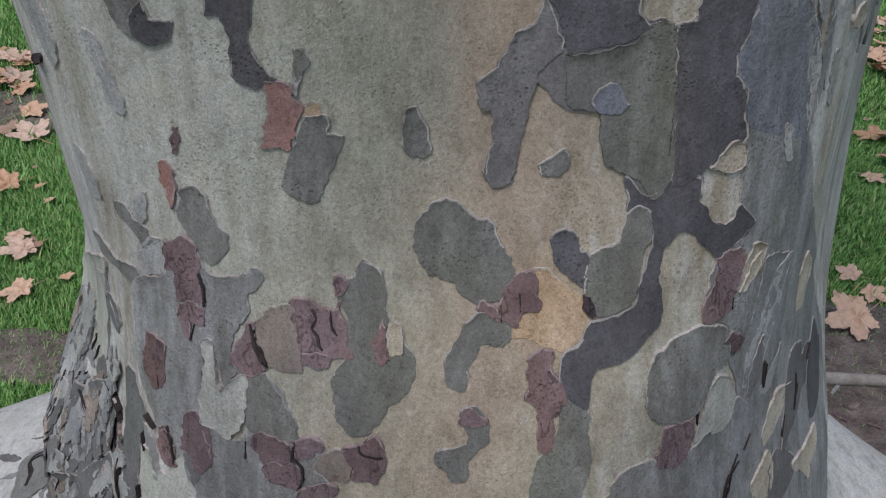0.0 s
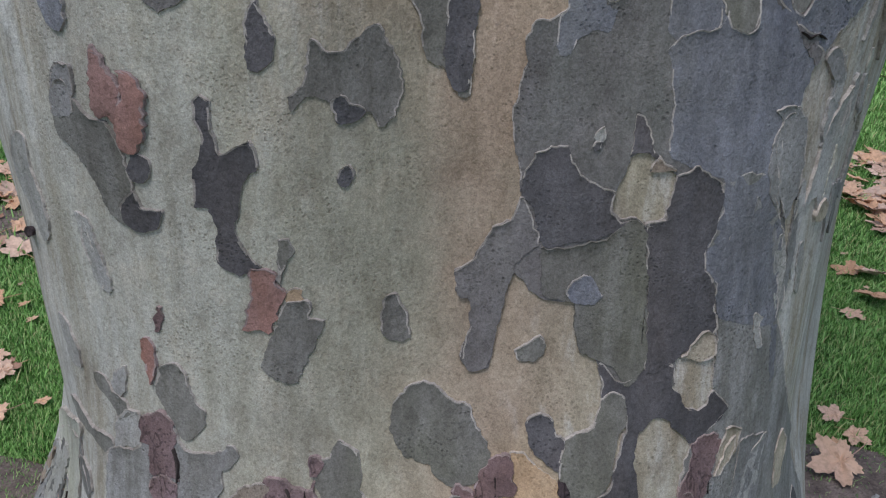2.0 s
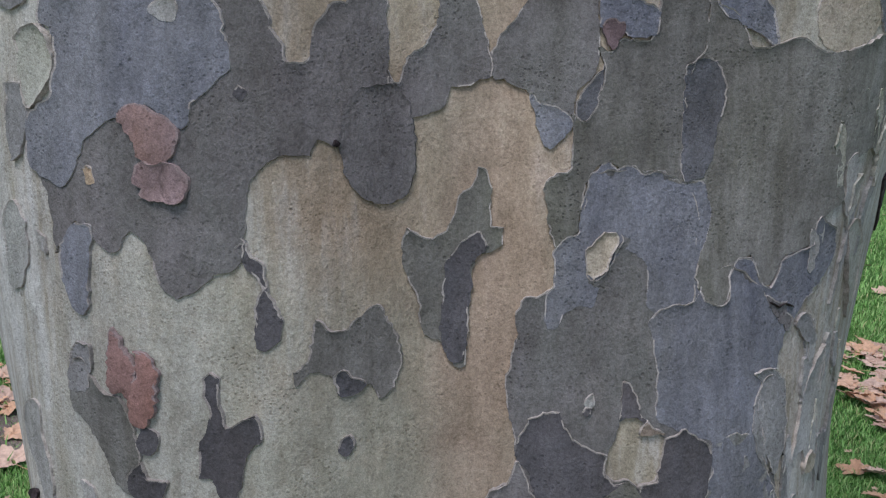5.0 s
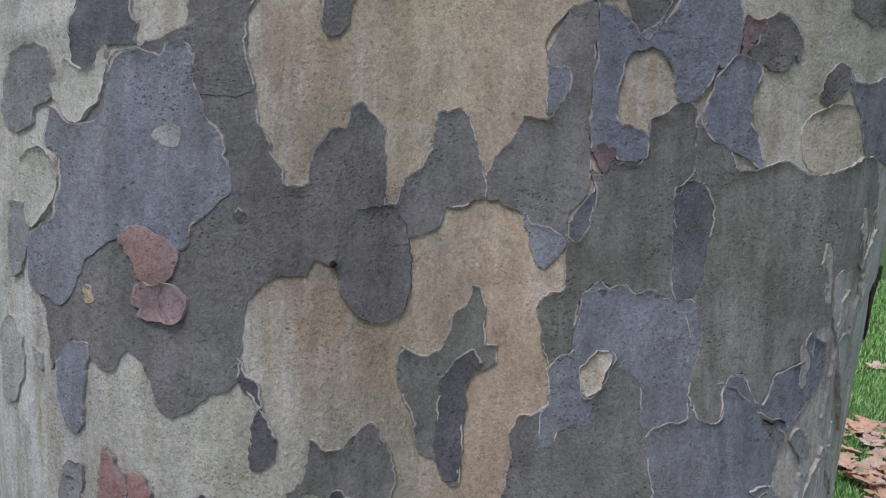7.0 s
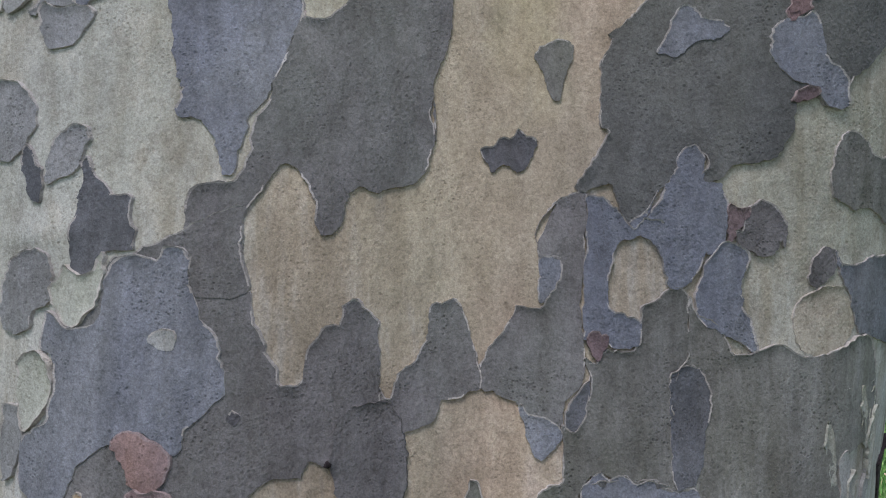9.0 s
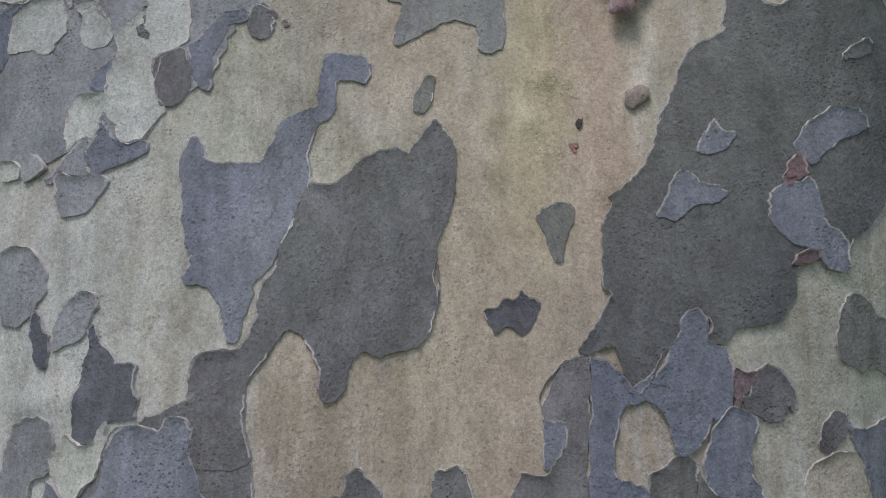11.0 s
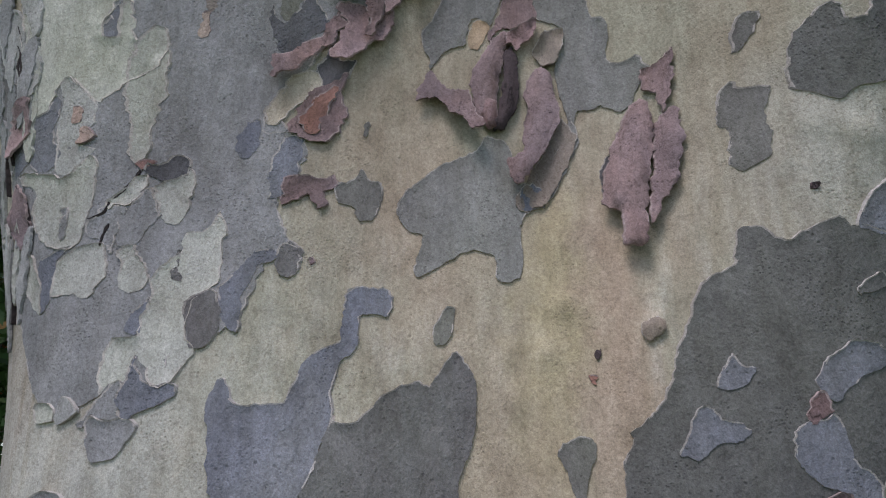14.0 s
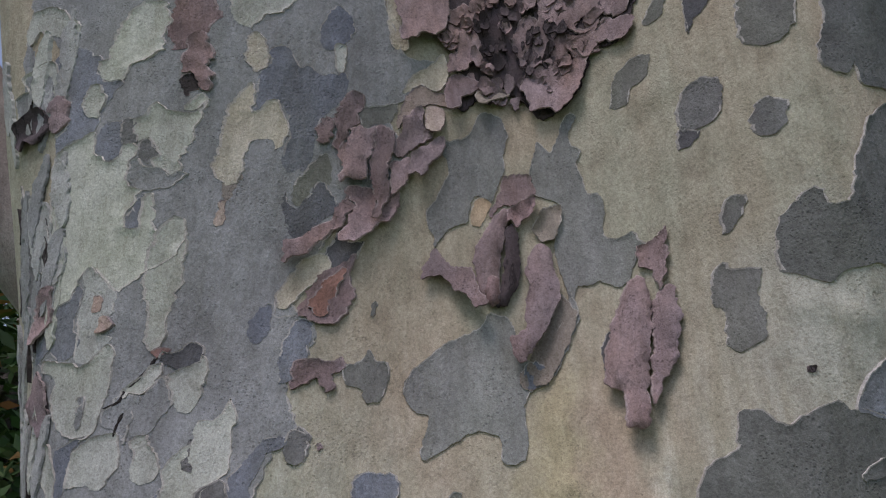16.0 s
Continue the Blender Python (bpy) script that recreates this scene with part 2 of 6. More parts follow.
BARKS = {
    "G": bark("green_grey_bark", (0.146, 0.143, 0.131), (0.182, 0.177, 0.162), (0.07, 0.067, 0.06), (0.15, 0.153, 0.122), flank_light=(0.23, 0.23, 0.212)),
    "J": bark("dusty_rose_bark", (0.25, 0.178, 0.174), (0.305, 0.228, 0.224), (0.11, 0.07, 0.065), (0.31, 0.185, 0.14)),
    "H": bark("stone_grey_bark", (0.172, 0.171, 0.163), (0.21, 0.206, 0.194), (0.09, 0.087, 0.082), (0.195, 0.20, 0.182), flank_light=(0.30, 0.302, 0.296), relief=1.3),
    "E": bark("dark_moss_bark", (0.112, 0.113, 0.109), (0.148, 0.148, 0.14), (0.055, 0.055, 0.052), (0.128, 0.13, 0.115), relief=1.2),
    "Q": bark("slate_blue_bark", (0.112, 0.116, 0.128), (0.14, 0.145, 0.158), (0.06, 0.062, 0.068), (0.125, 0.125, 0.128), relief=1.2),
    "B": bark("blue_grey_bark", (0.152, 0.162, 0.195), (0.196, 0.207, 0.242), (0.075, 0.08, 0.093), (0.17, 0.175, 0.178), flank_light=(0.225, 0.233, 0.25), relief=1.2),
    "D": bark("slate_bark", (0.082, 0.082, 0.089), (0.108, 0.106, 0.112), (0.042, 0.042, 0.046), (0.10, 0.092, 0.094), relief=1.2),
    "N": bark("taupe_bark", (0.150, 0.142, 0.141), (0.188, 0.179, 0.176), (0.07, 0.064, 0.062), (0.138, 0.143, 0.131), relief=1.2),
    "S": bark("mid_grey_bark", (0.245, 0.248, 0.25), (0.30, 0.298, 0.295), (0.11, 0.108, 0.105), (0.222, 0.226, 0.216)),
    "P": bark("pale_grey_bark", (0.34, 0.34, 0.335), (0.38, 0.375, 0.36), (0.20, 0.20, 0.185), (0.33, 0.335, 0.30)),
    "R": bark("rust_bark", (0.255, 0.15, 0.13), (0.30, 0.19, 0.175), (0.09, 0.05, 0.045), (0.28, 0.13, 0.085), specks=0.5),
    "V": bark("purple_brown_bark", (0.155, 0.11, 0.115), (0.21, 0.155, 0.16), (0.055, 0.038, 0.041), (0.19, 0.118, 0.105), relief=1.2, vary=0.2, cracks=0.4),
    "U": bark("mauve_bark", (0.198, 0.148, 0.154), (0.282, 0.222, 0.23), (0.07, 0.048, 0.05), (0.215, 0.14, 0.122), relief=1.1, vary=0.22, cracks=0.2),
    "Y": bark("ochre_bark", (0.42, 0.30, 0.19), (0.39, 0.305, 0.215), (0.24, 0.16, 0.08)),
    "K": bark("dark_rough_bark", (0.045, 0.034, 0.037), (0.085, 0.064, 0.067), (0.025, 0.02, 0.021), relief=1.5, vary=0.25, cracks=0.5),
    "W": bark("pale_new_bark", (0.41, 0.413, 0.365), (0.455, 0.452, 0.412), (0.21, 0.205, 0.165), (0.37, 0.38, 0.305), specks=0.35),
    "C": bark("fresh_cream_bark", (0.45, 0.40, 0.325), (0.435, 0.40, 0.325), (0.25, 0.21, 0.155), (0.43, 0.375, 0.28)),
    # X: near-black, the shade inside gaps put into the colour
    "X": bark("gap_shade", (0.035, 0.028, 0.027), (0.05, 0.04, 0.038), (0.02, 0.016, 0.015), vary=0.2),
    "M": bark("pinkish_bark", (0.36, 0.285, 0.265), (0.44, 0.365, 0.30), (0.18, 0.12, 0.11), (0.40, 0.28, 0.225)),
    "T": bark("tan_grey_bark", (0.25, 0.208, 0.175), (0.225, 0.198, 0.175), (0.11, 0.09, 0.075), (0.262, 0.215, 0.165)),
}
RIMS = {}
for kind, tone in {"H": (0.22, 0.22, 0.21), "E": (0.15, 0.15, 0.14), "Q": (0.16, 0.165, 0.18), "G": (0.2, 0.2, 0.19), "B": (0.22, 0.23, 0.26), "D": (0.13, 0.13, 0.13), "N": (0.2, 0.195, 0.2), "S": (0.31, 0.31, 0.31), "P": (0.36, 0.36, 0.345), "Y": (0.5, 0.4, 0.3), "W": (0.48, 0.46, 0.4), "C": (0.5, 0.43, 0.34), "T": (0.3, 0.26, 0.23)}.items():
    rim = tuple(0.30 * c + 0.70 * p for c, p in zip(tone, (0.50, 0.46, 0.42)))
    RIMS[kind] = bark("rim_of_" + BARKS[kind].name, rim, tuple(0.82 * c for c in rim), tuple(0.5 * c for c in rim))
BROKEN = bark("broken_flake_edge", (0.34, 0.27, 0.26), (0.27, 0.21, 0.205), (0.10, 0.07, 0.065))

# ---- the trunk's form: radii round the axis, section by section up the trunk ----
AXIS = (-0.05, 0.03)
ANGLES = np.radians([-180, -125, -90, -65, -50, -37, -24, -11, 2, 15, 28, 42, 58, 78, 105, 140])
SECTIONS = [
    (0.45, 0.498, 0.493, 0.525, 0.71, 0.819, 0.812, 0.818, 0.807, 0.803, 0.791, 0.735, 0.672, 0.621, 0.55, 0.503, 0.498),
    (0.7, 0.479, 0.474, 0.503, 0.656, 0.713, 0.729, 0.766, 0.761, 0.739, 0.731, 0.675, 0.61, 0.543, 0.531, 0.485, 0.478),
    (0.95, 0.469, 0.465, 0.491, 0.625, 0.681, 0.726, 0.729, 0.69, 0.632, 0.623, 0.629, 0.587, 0.526, 0.511, 0.475, 0.469),
    (1.2, 0.467, 0.463, 0.486, 0.621, 0.719, 0.734, 0.727, 0.663, 0.588, 0.584, 0.595, 0.582, 0.542, 0.504, 0.473, 0.467),
    (1.45, 0.467, 0.463, 0.487, 0.633, 0.723, 0.746, 0.713, 0.632, 0.554, 0.549, 0.558, 0.593, 0.573, 0.525, 0.475, 0.467),
    (1.7, 0.468, 0.463, 0.492, 0.651, 0.738, 0.749, 0.684, 0.592, 0.513, 0.515, 0.554, 0.608, 0.619, 0.558, 0.478, 0.467),
    (1.95, 0.468, 0.462, 0.497, 0.679, 0.76, 0.746, 0.638, 0.519, 0.474, 0.469, 0.528, 0.625, 0.658, 0.589, 0.483, 0.466),
    (2.25, 0.467, 0.461, 0.505, 0.728, 0.821, 0.759, 0.585, 0.459, 0.419, 0.415, 0.461, 0.663, 0.69, 0.619, 0.488, 0.465),
    (2.6, 0.467, 0.459, 0.515, 0.794, 0.899, 0.794, 0.599, 0.47, 0.405, 0.387, 0.46, 0.667, 0.72, 0.649, 0.493, 0.465),
]

BUDS = [(-72, 1418, 0.004, 5), (324, 2477, 0.01, 16), (-357, 1043, 0.006, 6), (141, 1968, 0.007, 11), (156, 1967, 0.005, 8), (120, 1913, 0.007, 11), (67, 1911, 0.005, 9), (75, 1862, 0.006, 12), (158, 2051, 0.006, 14)]
RIDGES = [(391, 2150, 459, 2114, 0.006, 11), (365, 2193, 395, 2143, 0.003, 12), (-328, 1625, -260, 1627, 0.005, 12)]   # folds of the skin: from, to, height, half-width

HEIGHTS = np.array([s[0] for s in SECTIONS])
RADII = np.array([s[1:] for s in SECTIONS])


def hermite(knots, x):
    """Index of the span, place in it and its width."""
    i = np.clip(np.searchsorted(knots, x, side="right") - 1, 0, len(knots) - 2)
    h = knots[i + 1] - knots[i]
    return i, (x - knots[i]) / h, h


def blend(y0, y1, d0, d1, s, h):
    return (2 * s**3 - 3 * s**2 + 1) * y0 + (3 * s**2 - 2 * s**3) * y1 + h * ((s**3 - 2 * s**2 + s) * d0 + (s**3 - s**2) * d1)


WRAP = np.r_[ANGLES[-1] - 2 * np.pi, ANGLES, ANGLES[0] + 2 * np.pi, ANGLES[1] + 2 * np.pi]


def ring(theta):
    """Radius of every section at the angles, as an array (sections, angles)."""
    y = np.c_[RADII[:, -1], RADII, RADII[:, 0], RADII[:, 1]]
    d = (y[:, 2:] - y[:, :-2]) / (WRAP[2:] - WRAP[:-2])
    t = (theta + np.pi) % (2 * np.pi) - np.pi
    i, s, h = hermite(WRAP[1:-1], t)
    return blend(y[:, i + 1], y[:, i + 2], d[:, i], d[:, i + 1], s, h)


def radius(theta, z):
    theta, z = np.broadcast_arrays(np.asarray(theta, float), np.asarray(z, float))
    shape = theta.shape
    theta, z = theta.ravel(), z.ravel()
    y = ring(theta)
    lo, hi = np.maximum(np.arange(len(HEIGHTS)) - 1, 0), np.minimum(np.arange(len(HEIGHTS)) + 1, len(HEIGHTS) - 1)
    d = (y[hi] - y[lo]) / (HEIGHTS[hi] - HEIGHTS[lo])[:, None]
    zc = np.clip(z, HEIGHTS[0], HEIGHTS[-1])
    i, s, h = hermite(HEIGHTS, zc)
    n = np.arange(len(theta))
    r = blend(y[i, n], y[i + 1, n], d[i, n], d[i + 1, n], s, h)
    # roots spread below the lowest section, the fork widens above the highest
    low = np.clip(HEIGHTS[0] - z, 0, 0.5)
    wide = 0.22 * low
    for c, w, a in ((-1.25, 0.3, 3.3), (1.45, 0.28, 2.2), (2.6, 0.35, 1.8), (-2.4, 0.35, 1.8)):
        d = (theta - c + np.pi) % (2 * np.pi) - np.pi
        wide = wide + a * np.clip(low - (0.13 if c == -1.25 else 0.17), 0, 1) ** 1.3 * np.exp(-((d / w) ** 2))
    r = r + wide + np.clip(z - HEIGHTS[-1], 0, 1) * np.clip((y[-1] - y[-2]) / (HEIGHTS[-1] - HEIGHTS[-2]), -0.15, 0.3)
    # the left fork swells out
    r = r + 0.20 * np.clip((z - 2.2) / 0.3, 0, 1) * np.exp(-(((theta + 1.42) / 0.3) ** 2))
    # swellings over buried buds
    for u, v, high, size in BUDS:
        r = r + high * np.exp(-((theta * 600 - u) ** 2 + (z * 1000 - v) ** 2) / (2 * size**2))
    for u0, v0, u1, v1, high, size in RIDGES:
        f = (theta * 600 - u0) / (u1 - u0)
        r = r + high * np.exp(-(((z * 1000 - v0 - f * (v1 - v0)) / size) ** 2)) * np.clip(4 * f + 0.5, 0, 1) * np.clip(4.5 - 4 * f, 0, 1)
    return r.reshape(shape)


def at(theta, z, lift=0.0):
    r = radius(theta, z) + lift
    return np.stack([AXIS[0] + r * np.sin(theta), AXIS[1] - r * np.cos(theta), np.asarray(z, float) + 0 * r], -1)


def mesh_object(name, verts, faces, materials, parent=None, slots=None, smooth=True):
    me = bpy.data.meshes.new(name)
    me.from_pydata([tuple(v) for v in verts], [], faces)
    for m in materials:
        me.materials.append(m)
    if slots is not None:
        me.polygons.foreach_set("material_index", slots)
    me.polygons.foreach_set("use_smooth", [smooth] * len(me.polygons))
    me.update()
    ob = new(name, me)
    if parent:
        ob.parent = parent
    return ob


# ---- the tree ----
tree = tagged(new("plane_tree"), "old plane tree with mottled cream and grey flaking bark", "tree")
tree.empty_display_size = 0.2
NA, Z0, Z1 = 420, -0.05, 3.3
zs = np.arange(Z0, Z1, 0.012)
th = np.linspace(-np.pi, np.pi, NA, endpoint=False)
tt, zz = np.meshgrid(th, zs)
V = at(tt, zz).reshape(-1, 3)
i, j = np.meshgrid(np.arange(len(zs) - 1), np.arange(NA), indexing="ij")
i, j = i.ravel(), j.ravel()
k = (j + 1) % NA
F = np.stack([i * NA + j, i * NA + k, (i + 1) * NA + k, (i + 1) * NA + j], -1).tolist()
top = len(V)
V = np.vstack([V, [[AXIS[0], AXIS[1], Z1 + 0.02]]])
F += [[(len(zs) - 1) * NA + a, (len(zs) - 1) * NA + (a + 1) % NA, top] for a in range(NA)]
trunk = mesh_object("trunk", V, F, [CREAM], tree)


# ---- bark plates: flakes with their own outline, thickness and pale broken rim ----
from mathutils.geometry import delaunay_2d_cdt

SPAN = 600.0   # outlines are given in millimetres: across (angle x 600) and up


def smooth_loop(points, step):
    """A closed curve through the points, resampled at even steps."""
    p = np.array(points, float)
    n = len(p)
    out = []
    for a in range(n):
        p0, p1, p2, p3 = p[a - 1], p[a], p[(a + 1) % n], p[(a + 2) % n]
        m = max(1, int(round(np.linalg.norm(p2 - p1) / step)))
        s = (np.arange(m) / m)[:, None]
        k = 0.32
        d1, d2 = k * (p2 - p0), k * (p3 - p1)
        out.append((2 * s**3 - 3 * s**2 + 1) * p1 + (3 * s**2 - 2 * s**3) * p2 + (s**3 - 2 * s**2 + s) * d1 + (s**3 - s**2) * d2)
    return np.vstack(out)


def ragged(loop, amount, seed):
    d = np.roll(loop, -1, 0) - np.roll(loop, 1, 0)
    n = np.stack([d[:, 1], -d[:, 0]], -1) / (np.linalg.norm(d, axis=1)[:, None] + 1e-9)
    w = np.array([noise.noise((x / 13, y / 13, seed)) + 0.9 * noise.noise((x / 5, y / 5, seed + 5)) + 1.1 * (abs(noise.noise((x / 7, y / 7, seed + 8))) - 0.2) for x, y in loop])
    return loop + amount * w[:, None] * n


def inside(pts, loops):
    x, y = pts[:, 0], pts[:, 1]
    odd = np.zeros(len(pts), bool)
    for lp in loops:
        x0, y0 = lp[:, 0], lp[:, 1]
        x1, y1 = np.roll(x0, -1), np.roll(y0, -1)
        for a in range(len(lp)):
            c = (y0[a] > y) != (y1[a] > y)
            odd ^= c & (x < (x1[a] - x0[a]) * (y - y0[a]) / (y1[a] - y0[a] + 1e-12) + x0[a])
    return odd


plate_count = [0]


def plate(kind, level, outline, holes=(), curl=0.0, bulge=0.0, tip=0.0, label="", name="bark_plate", fine=1.0, rag=2.3, thick=0.0009, lipped=True):
    """One flake of bark on the trunk. level: how many layers lie under it; curl: metres by which its rim lifts; bulge: by which it swells; tip: by which its lower end stands off."""
    plate_count[0] += 1
    seed = plate_count[0] * 3.7
    rag = rag * 1.5 if kind in "VRKU" else rag
    size = np.ptp(np.array(outline, float), axis=0)
    step = (3.6 if size.max() < 160 else 4.6) * fine
    loops = [ragged(smooth_loop(o, step), rag, seed) for o in (outline, *holes)]
    grid = (9.0 if size.max() < 120 else 13.0) * fine
    rim = np.vstack(loops)
    inner, faced = [], []
    for a, lp in enumerate(loops):
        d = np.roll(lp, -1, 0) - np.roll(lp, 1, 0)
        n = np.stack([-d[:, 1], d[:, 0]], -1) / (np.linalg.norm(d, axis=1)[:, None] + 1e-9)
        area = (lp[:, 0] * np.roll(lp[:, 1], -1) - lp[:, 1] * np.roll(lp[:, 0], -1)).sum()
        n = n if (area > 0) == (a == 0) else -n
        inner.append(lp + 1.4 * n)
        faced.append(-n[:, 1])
    faced = np.concatenate(faced)
    inner = np.vstack(inner)
    inner = inner[inside(inner, loops)]
    near = np.array([((rim - q) ** 2).sum(1).min() for q in inner]) if len(inner) else np.zeros(0)
    inner = inner[near > 1.0**2]
    lo, hi = loops[0].min(0), loops[0].max(0)
    gx, gy = np.meshgrid(np.arange(lo[0], hi[0], grid), np.arange(lo[1], hi[1], grid * 0.87))
    gx = gx + (np.arange(gx.shape[0]) % 2)[:, None] * grid / 2
    g = np.stack([gx.ravel(), gy.ravel()], -1)
    g = g[inside(g, loops)]
    if len(g):
        near = np.array([((rim - q) ** 2).sum(1).min() for q in g])
        g = g[near > (0.45 * grid) ** 2]
    pts = np.vstack([rim, inner, g])
    edges, start = [], 0
    for lp in loops:
        edges += [(start + a, start + (a + 1) % len(lp)) for a in range(len(lp))]
        start += len(lp)
    v2, _, tris, _, _, _ = delaunay_2d_cdt([Vector(q) for q in pts], edges, [], 0, 1e-4)
    v2 = np.array([tuple(q) for q in v2])
    tris = np.array([f for f in tris])
    tris = tris[inside(v2[tris].mean(1), loops)]
    a, b, c = v2[tris[:, 0]], v2[tris[:, 1]], v2[tris[:, 2]]
    flip = ((b - a)[:, 0] * (c - a)[:, 1] - (b - a)[:, 1] * (c - a)[:, 0]) < 0
    tris[flip] = tris[flip][:, ::-1]
    seen = {e for f in tris.tolist() for e in ((f[0], f[1]), (f[1], f[2]), (f[2], f[0]))}
    border = [e for e in seen if (e[1], e[0]) not in seen]
    onrim = np.zeros(len(v2), bool)
    for e in border:
        onrim[list(e)] = True
    d = np.sqrt(np.array([((rim - q) ** 2).sum(1).min() for q in v2]))
    lift = np.full(len(v2), thick + level * 0.0013)
    lift += np.array([0.0006 * noise.noise((x / 20, y / 20, 1.0)) for x, y in v2])
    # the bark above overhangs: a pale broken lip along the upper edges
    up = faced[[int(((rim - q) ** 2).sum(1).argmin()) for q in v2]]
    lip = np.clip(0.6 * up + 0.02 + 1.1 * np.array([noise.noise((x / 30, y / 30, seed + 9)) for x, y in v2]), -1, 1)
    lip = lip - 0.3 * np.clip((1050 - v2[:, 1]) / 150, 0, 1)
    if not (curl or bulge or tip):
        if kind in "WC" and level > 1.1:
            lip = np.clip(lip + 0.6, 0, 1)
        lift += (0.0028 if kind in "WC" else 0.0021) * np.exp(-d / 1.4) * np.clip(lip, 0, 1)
    if curl:
        w = np.array([0.55 + 0.9 * noise.noise((x / 24, y / 24, seed)) for x, y in v2])
        lift += curl * np.exp(-d / 8.0) * np.clip(w, 0, 1.5) + 0.35 * curl * np.clip(w, 0.2, 1.5)
    if bulge:
        lift += bulge * (1 - np.exp(-d / 14.0)) + 0.3 * bulge
    if tip:
        fall = np.clip((hi[1] - v2[:, 1]) / max(hi[1] - lo[1], 1), 0, 1)
        lift += 2.0 * tip * fall**1.3
    if kind in "VRKMU" and (curl or bulge or tip):
        # old flakes are warped into folds that run up and down
        lift += (0.008 if curl or bulge else 0.005) * np.array([noise.noise((x / 17, y / 60, seed)) for x, y in v2]) * (1 - np.exp(-d / 5.0))
        lift = np.maximum(lift, 0.002 + level * 0.0005)
    theta, z = v2[:, 0] / SPAN, v2[:, 1] / 1000
    top = at(theta, z, lift)
    loose = curl > 0 or bulge > 0 or tip > 0
    ids = np.where(onrim)[0]
    edge_of = -np.ones(len(v2), int)
    edge_of[ids] = np.arange(len(ids))
    n0, n1 = len(v2), len(ids)
    low = np.maximum(lift[ids] - 0.0032, -0.001) if loose else np.full(n1, -0.001)
    verts = np.vstack([top, top[ids], at(theta[ids], z[ids], low)])
    faces = tris.tolist()
    # a pale lip of broken edge runs along parts of the rim
    mid = v2[tris].mean(1)
    close = np.sqrt(np.array([((rim - q) ** 2).sum(1).min() for q in mid]))
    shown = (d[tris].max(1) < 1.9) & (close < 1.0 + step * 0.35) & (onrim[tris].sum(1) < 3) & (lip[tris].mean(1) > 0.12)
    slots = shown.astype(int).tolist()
    for p, q in border:
        faces.append([n0 + edge_of[q], n0 + edge_of[p], n0 + n1 + edge_of[p], n0 + n1 + edge_of[q]])
        slots.append(1)
    if loose:
        m0 = len(verts)
        verts = np.vstack([verts, at(theta, z, np.maximum(lift - 0.0034, -0.001))])
        faces += [[m0 + f[2], m0 + f[1], m0 + f[0]] for f in tris.tolist()]
        slots += [0] * len(tris)
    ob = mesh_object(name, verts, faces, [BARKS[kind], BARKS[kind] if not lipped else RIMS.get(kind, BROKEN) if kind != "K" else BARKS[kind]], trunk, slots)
    ob["label"] = label or LABELS[kind]
    return ob


LABELS = {"J": "dusty-rose flake of bark with rusty stains", "H": "stone-grey plate of smooth bark", "E": "dark moss-grey plate of bark", "Q": "slate-blue plate of smooth bark", "G": "green-grey plate of smooth bark", "B": "blue-grey plate of smooth bark", "D": "dark slate-grey plate of bark, or a shaded hollow painted as one",
          "N": "taupe-grey plate of bark", "P": "pale grey plate of bark", "S": "mid-grey plate of smooth bark", "R": "rust-red curled flake of old bark",
          "V": "purple-brown flake of old bark", "U": "mauve-brown curled flake of old bark", "Y": "fresh ochre patch of new bark", "K": "dark rough old bark", "W": "pale greenish patch of new bark", "C": "fresh cream patch of new bark",
          "X": "painted dark strip for the shaded gap between flakes of bark", "M": "smooth pinkish patch of bark", "T": "thin tan-grey sheet of bark"}


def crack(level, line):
    """A dark, tapering strip along a line: painted shade of a gap between old flakes."""
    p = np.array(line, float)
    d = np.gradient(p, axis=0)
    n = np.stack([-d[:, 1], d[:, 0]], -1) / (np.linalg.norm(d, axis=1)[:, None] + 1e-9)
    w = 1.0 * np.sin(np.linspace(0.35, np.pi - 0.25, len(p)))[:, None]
    return plate("X", level, np.vstack([p + n * w, (p - n * w)[::-1]]).tolist(), name="bark_crack", fine=0.7, rag=0.8, thick=0.0004, lipped=False, label="painted dark strip for the shaded gap between flakes of bark")


plate("H", 1, [(-260,836),(-223,856),(-215,893),(-193,899),(-182,875),(-177,867),(-165,868),(-144,872),(-141,880),(-135,881),(-131,871),(-135,859),(-142,854),(-142,833),(-149,817),(-156,795),(-155,779),(-142,772),(-139,770),(-124,775),(-109,761),(-98,733),(-93,713),(-73,704),(-77,681),(-62,664),(-62,617),(-206,548),(-201,591),(-207,626),(-224,638),(-235,661),(-253,693),(-267,728),(-266,786)], holes=[[(-180,797),(-182,771),(-183,731),(-185,706),(-175,694),(-166,696),(-158,689),(-140,703),(-139,747),(-138,767),(-150,770),(-160,750),(-168,775),(-173,796)]])
plate("V", 2, [(-221,892),(-198,901),(-186,892),(-182,875),(-184,862),(-182,848),(-179,834),(-189,837),(-206,832),(-211,849),(-210,862),(-218,865)])
plate("V", 2, [(-207,828),(-191,838),(-182,830),(-180,812),(-187,810),(-193,811),(-197,794),(-205,807)])
plate("V", 2, [(-247,779),(-233,782),(-223,774),(-222,754),(-230,719),(-244,713),(-253,737)])
plate("V", 2, [(-201,702),(-188,710),(-181,694),(-172,674),(-173,656),(-184,637),(-193,649),(-202,658)])
plate("V", 2, [(-235,661),(-223,672),(-215,651),(-214,628),(-225,620)])
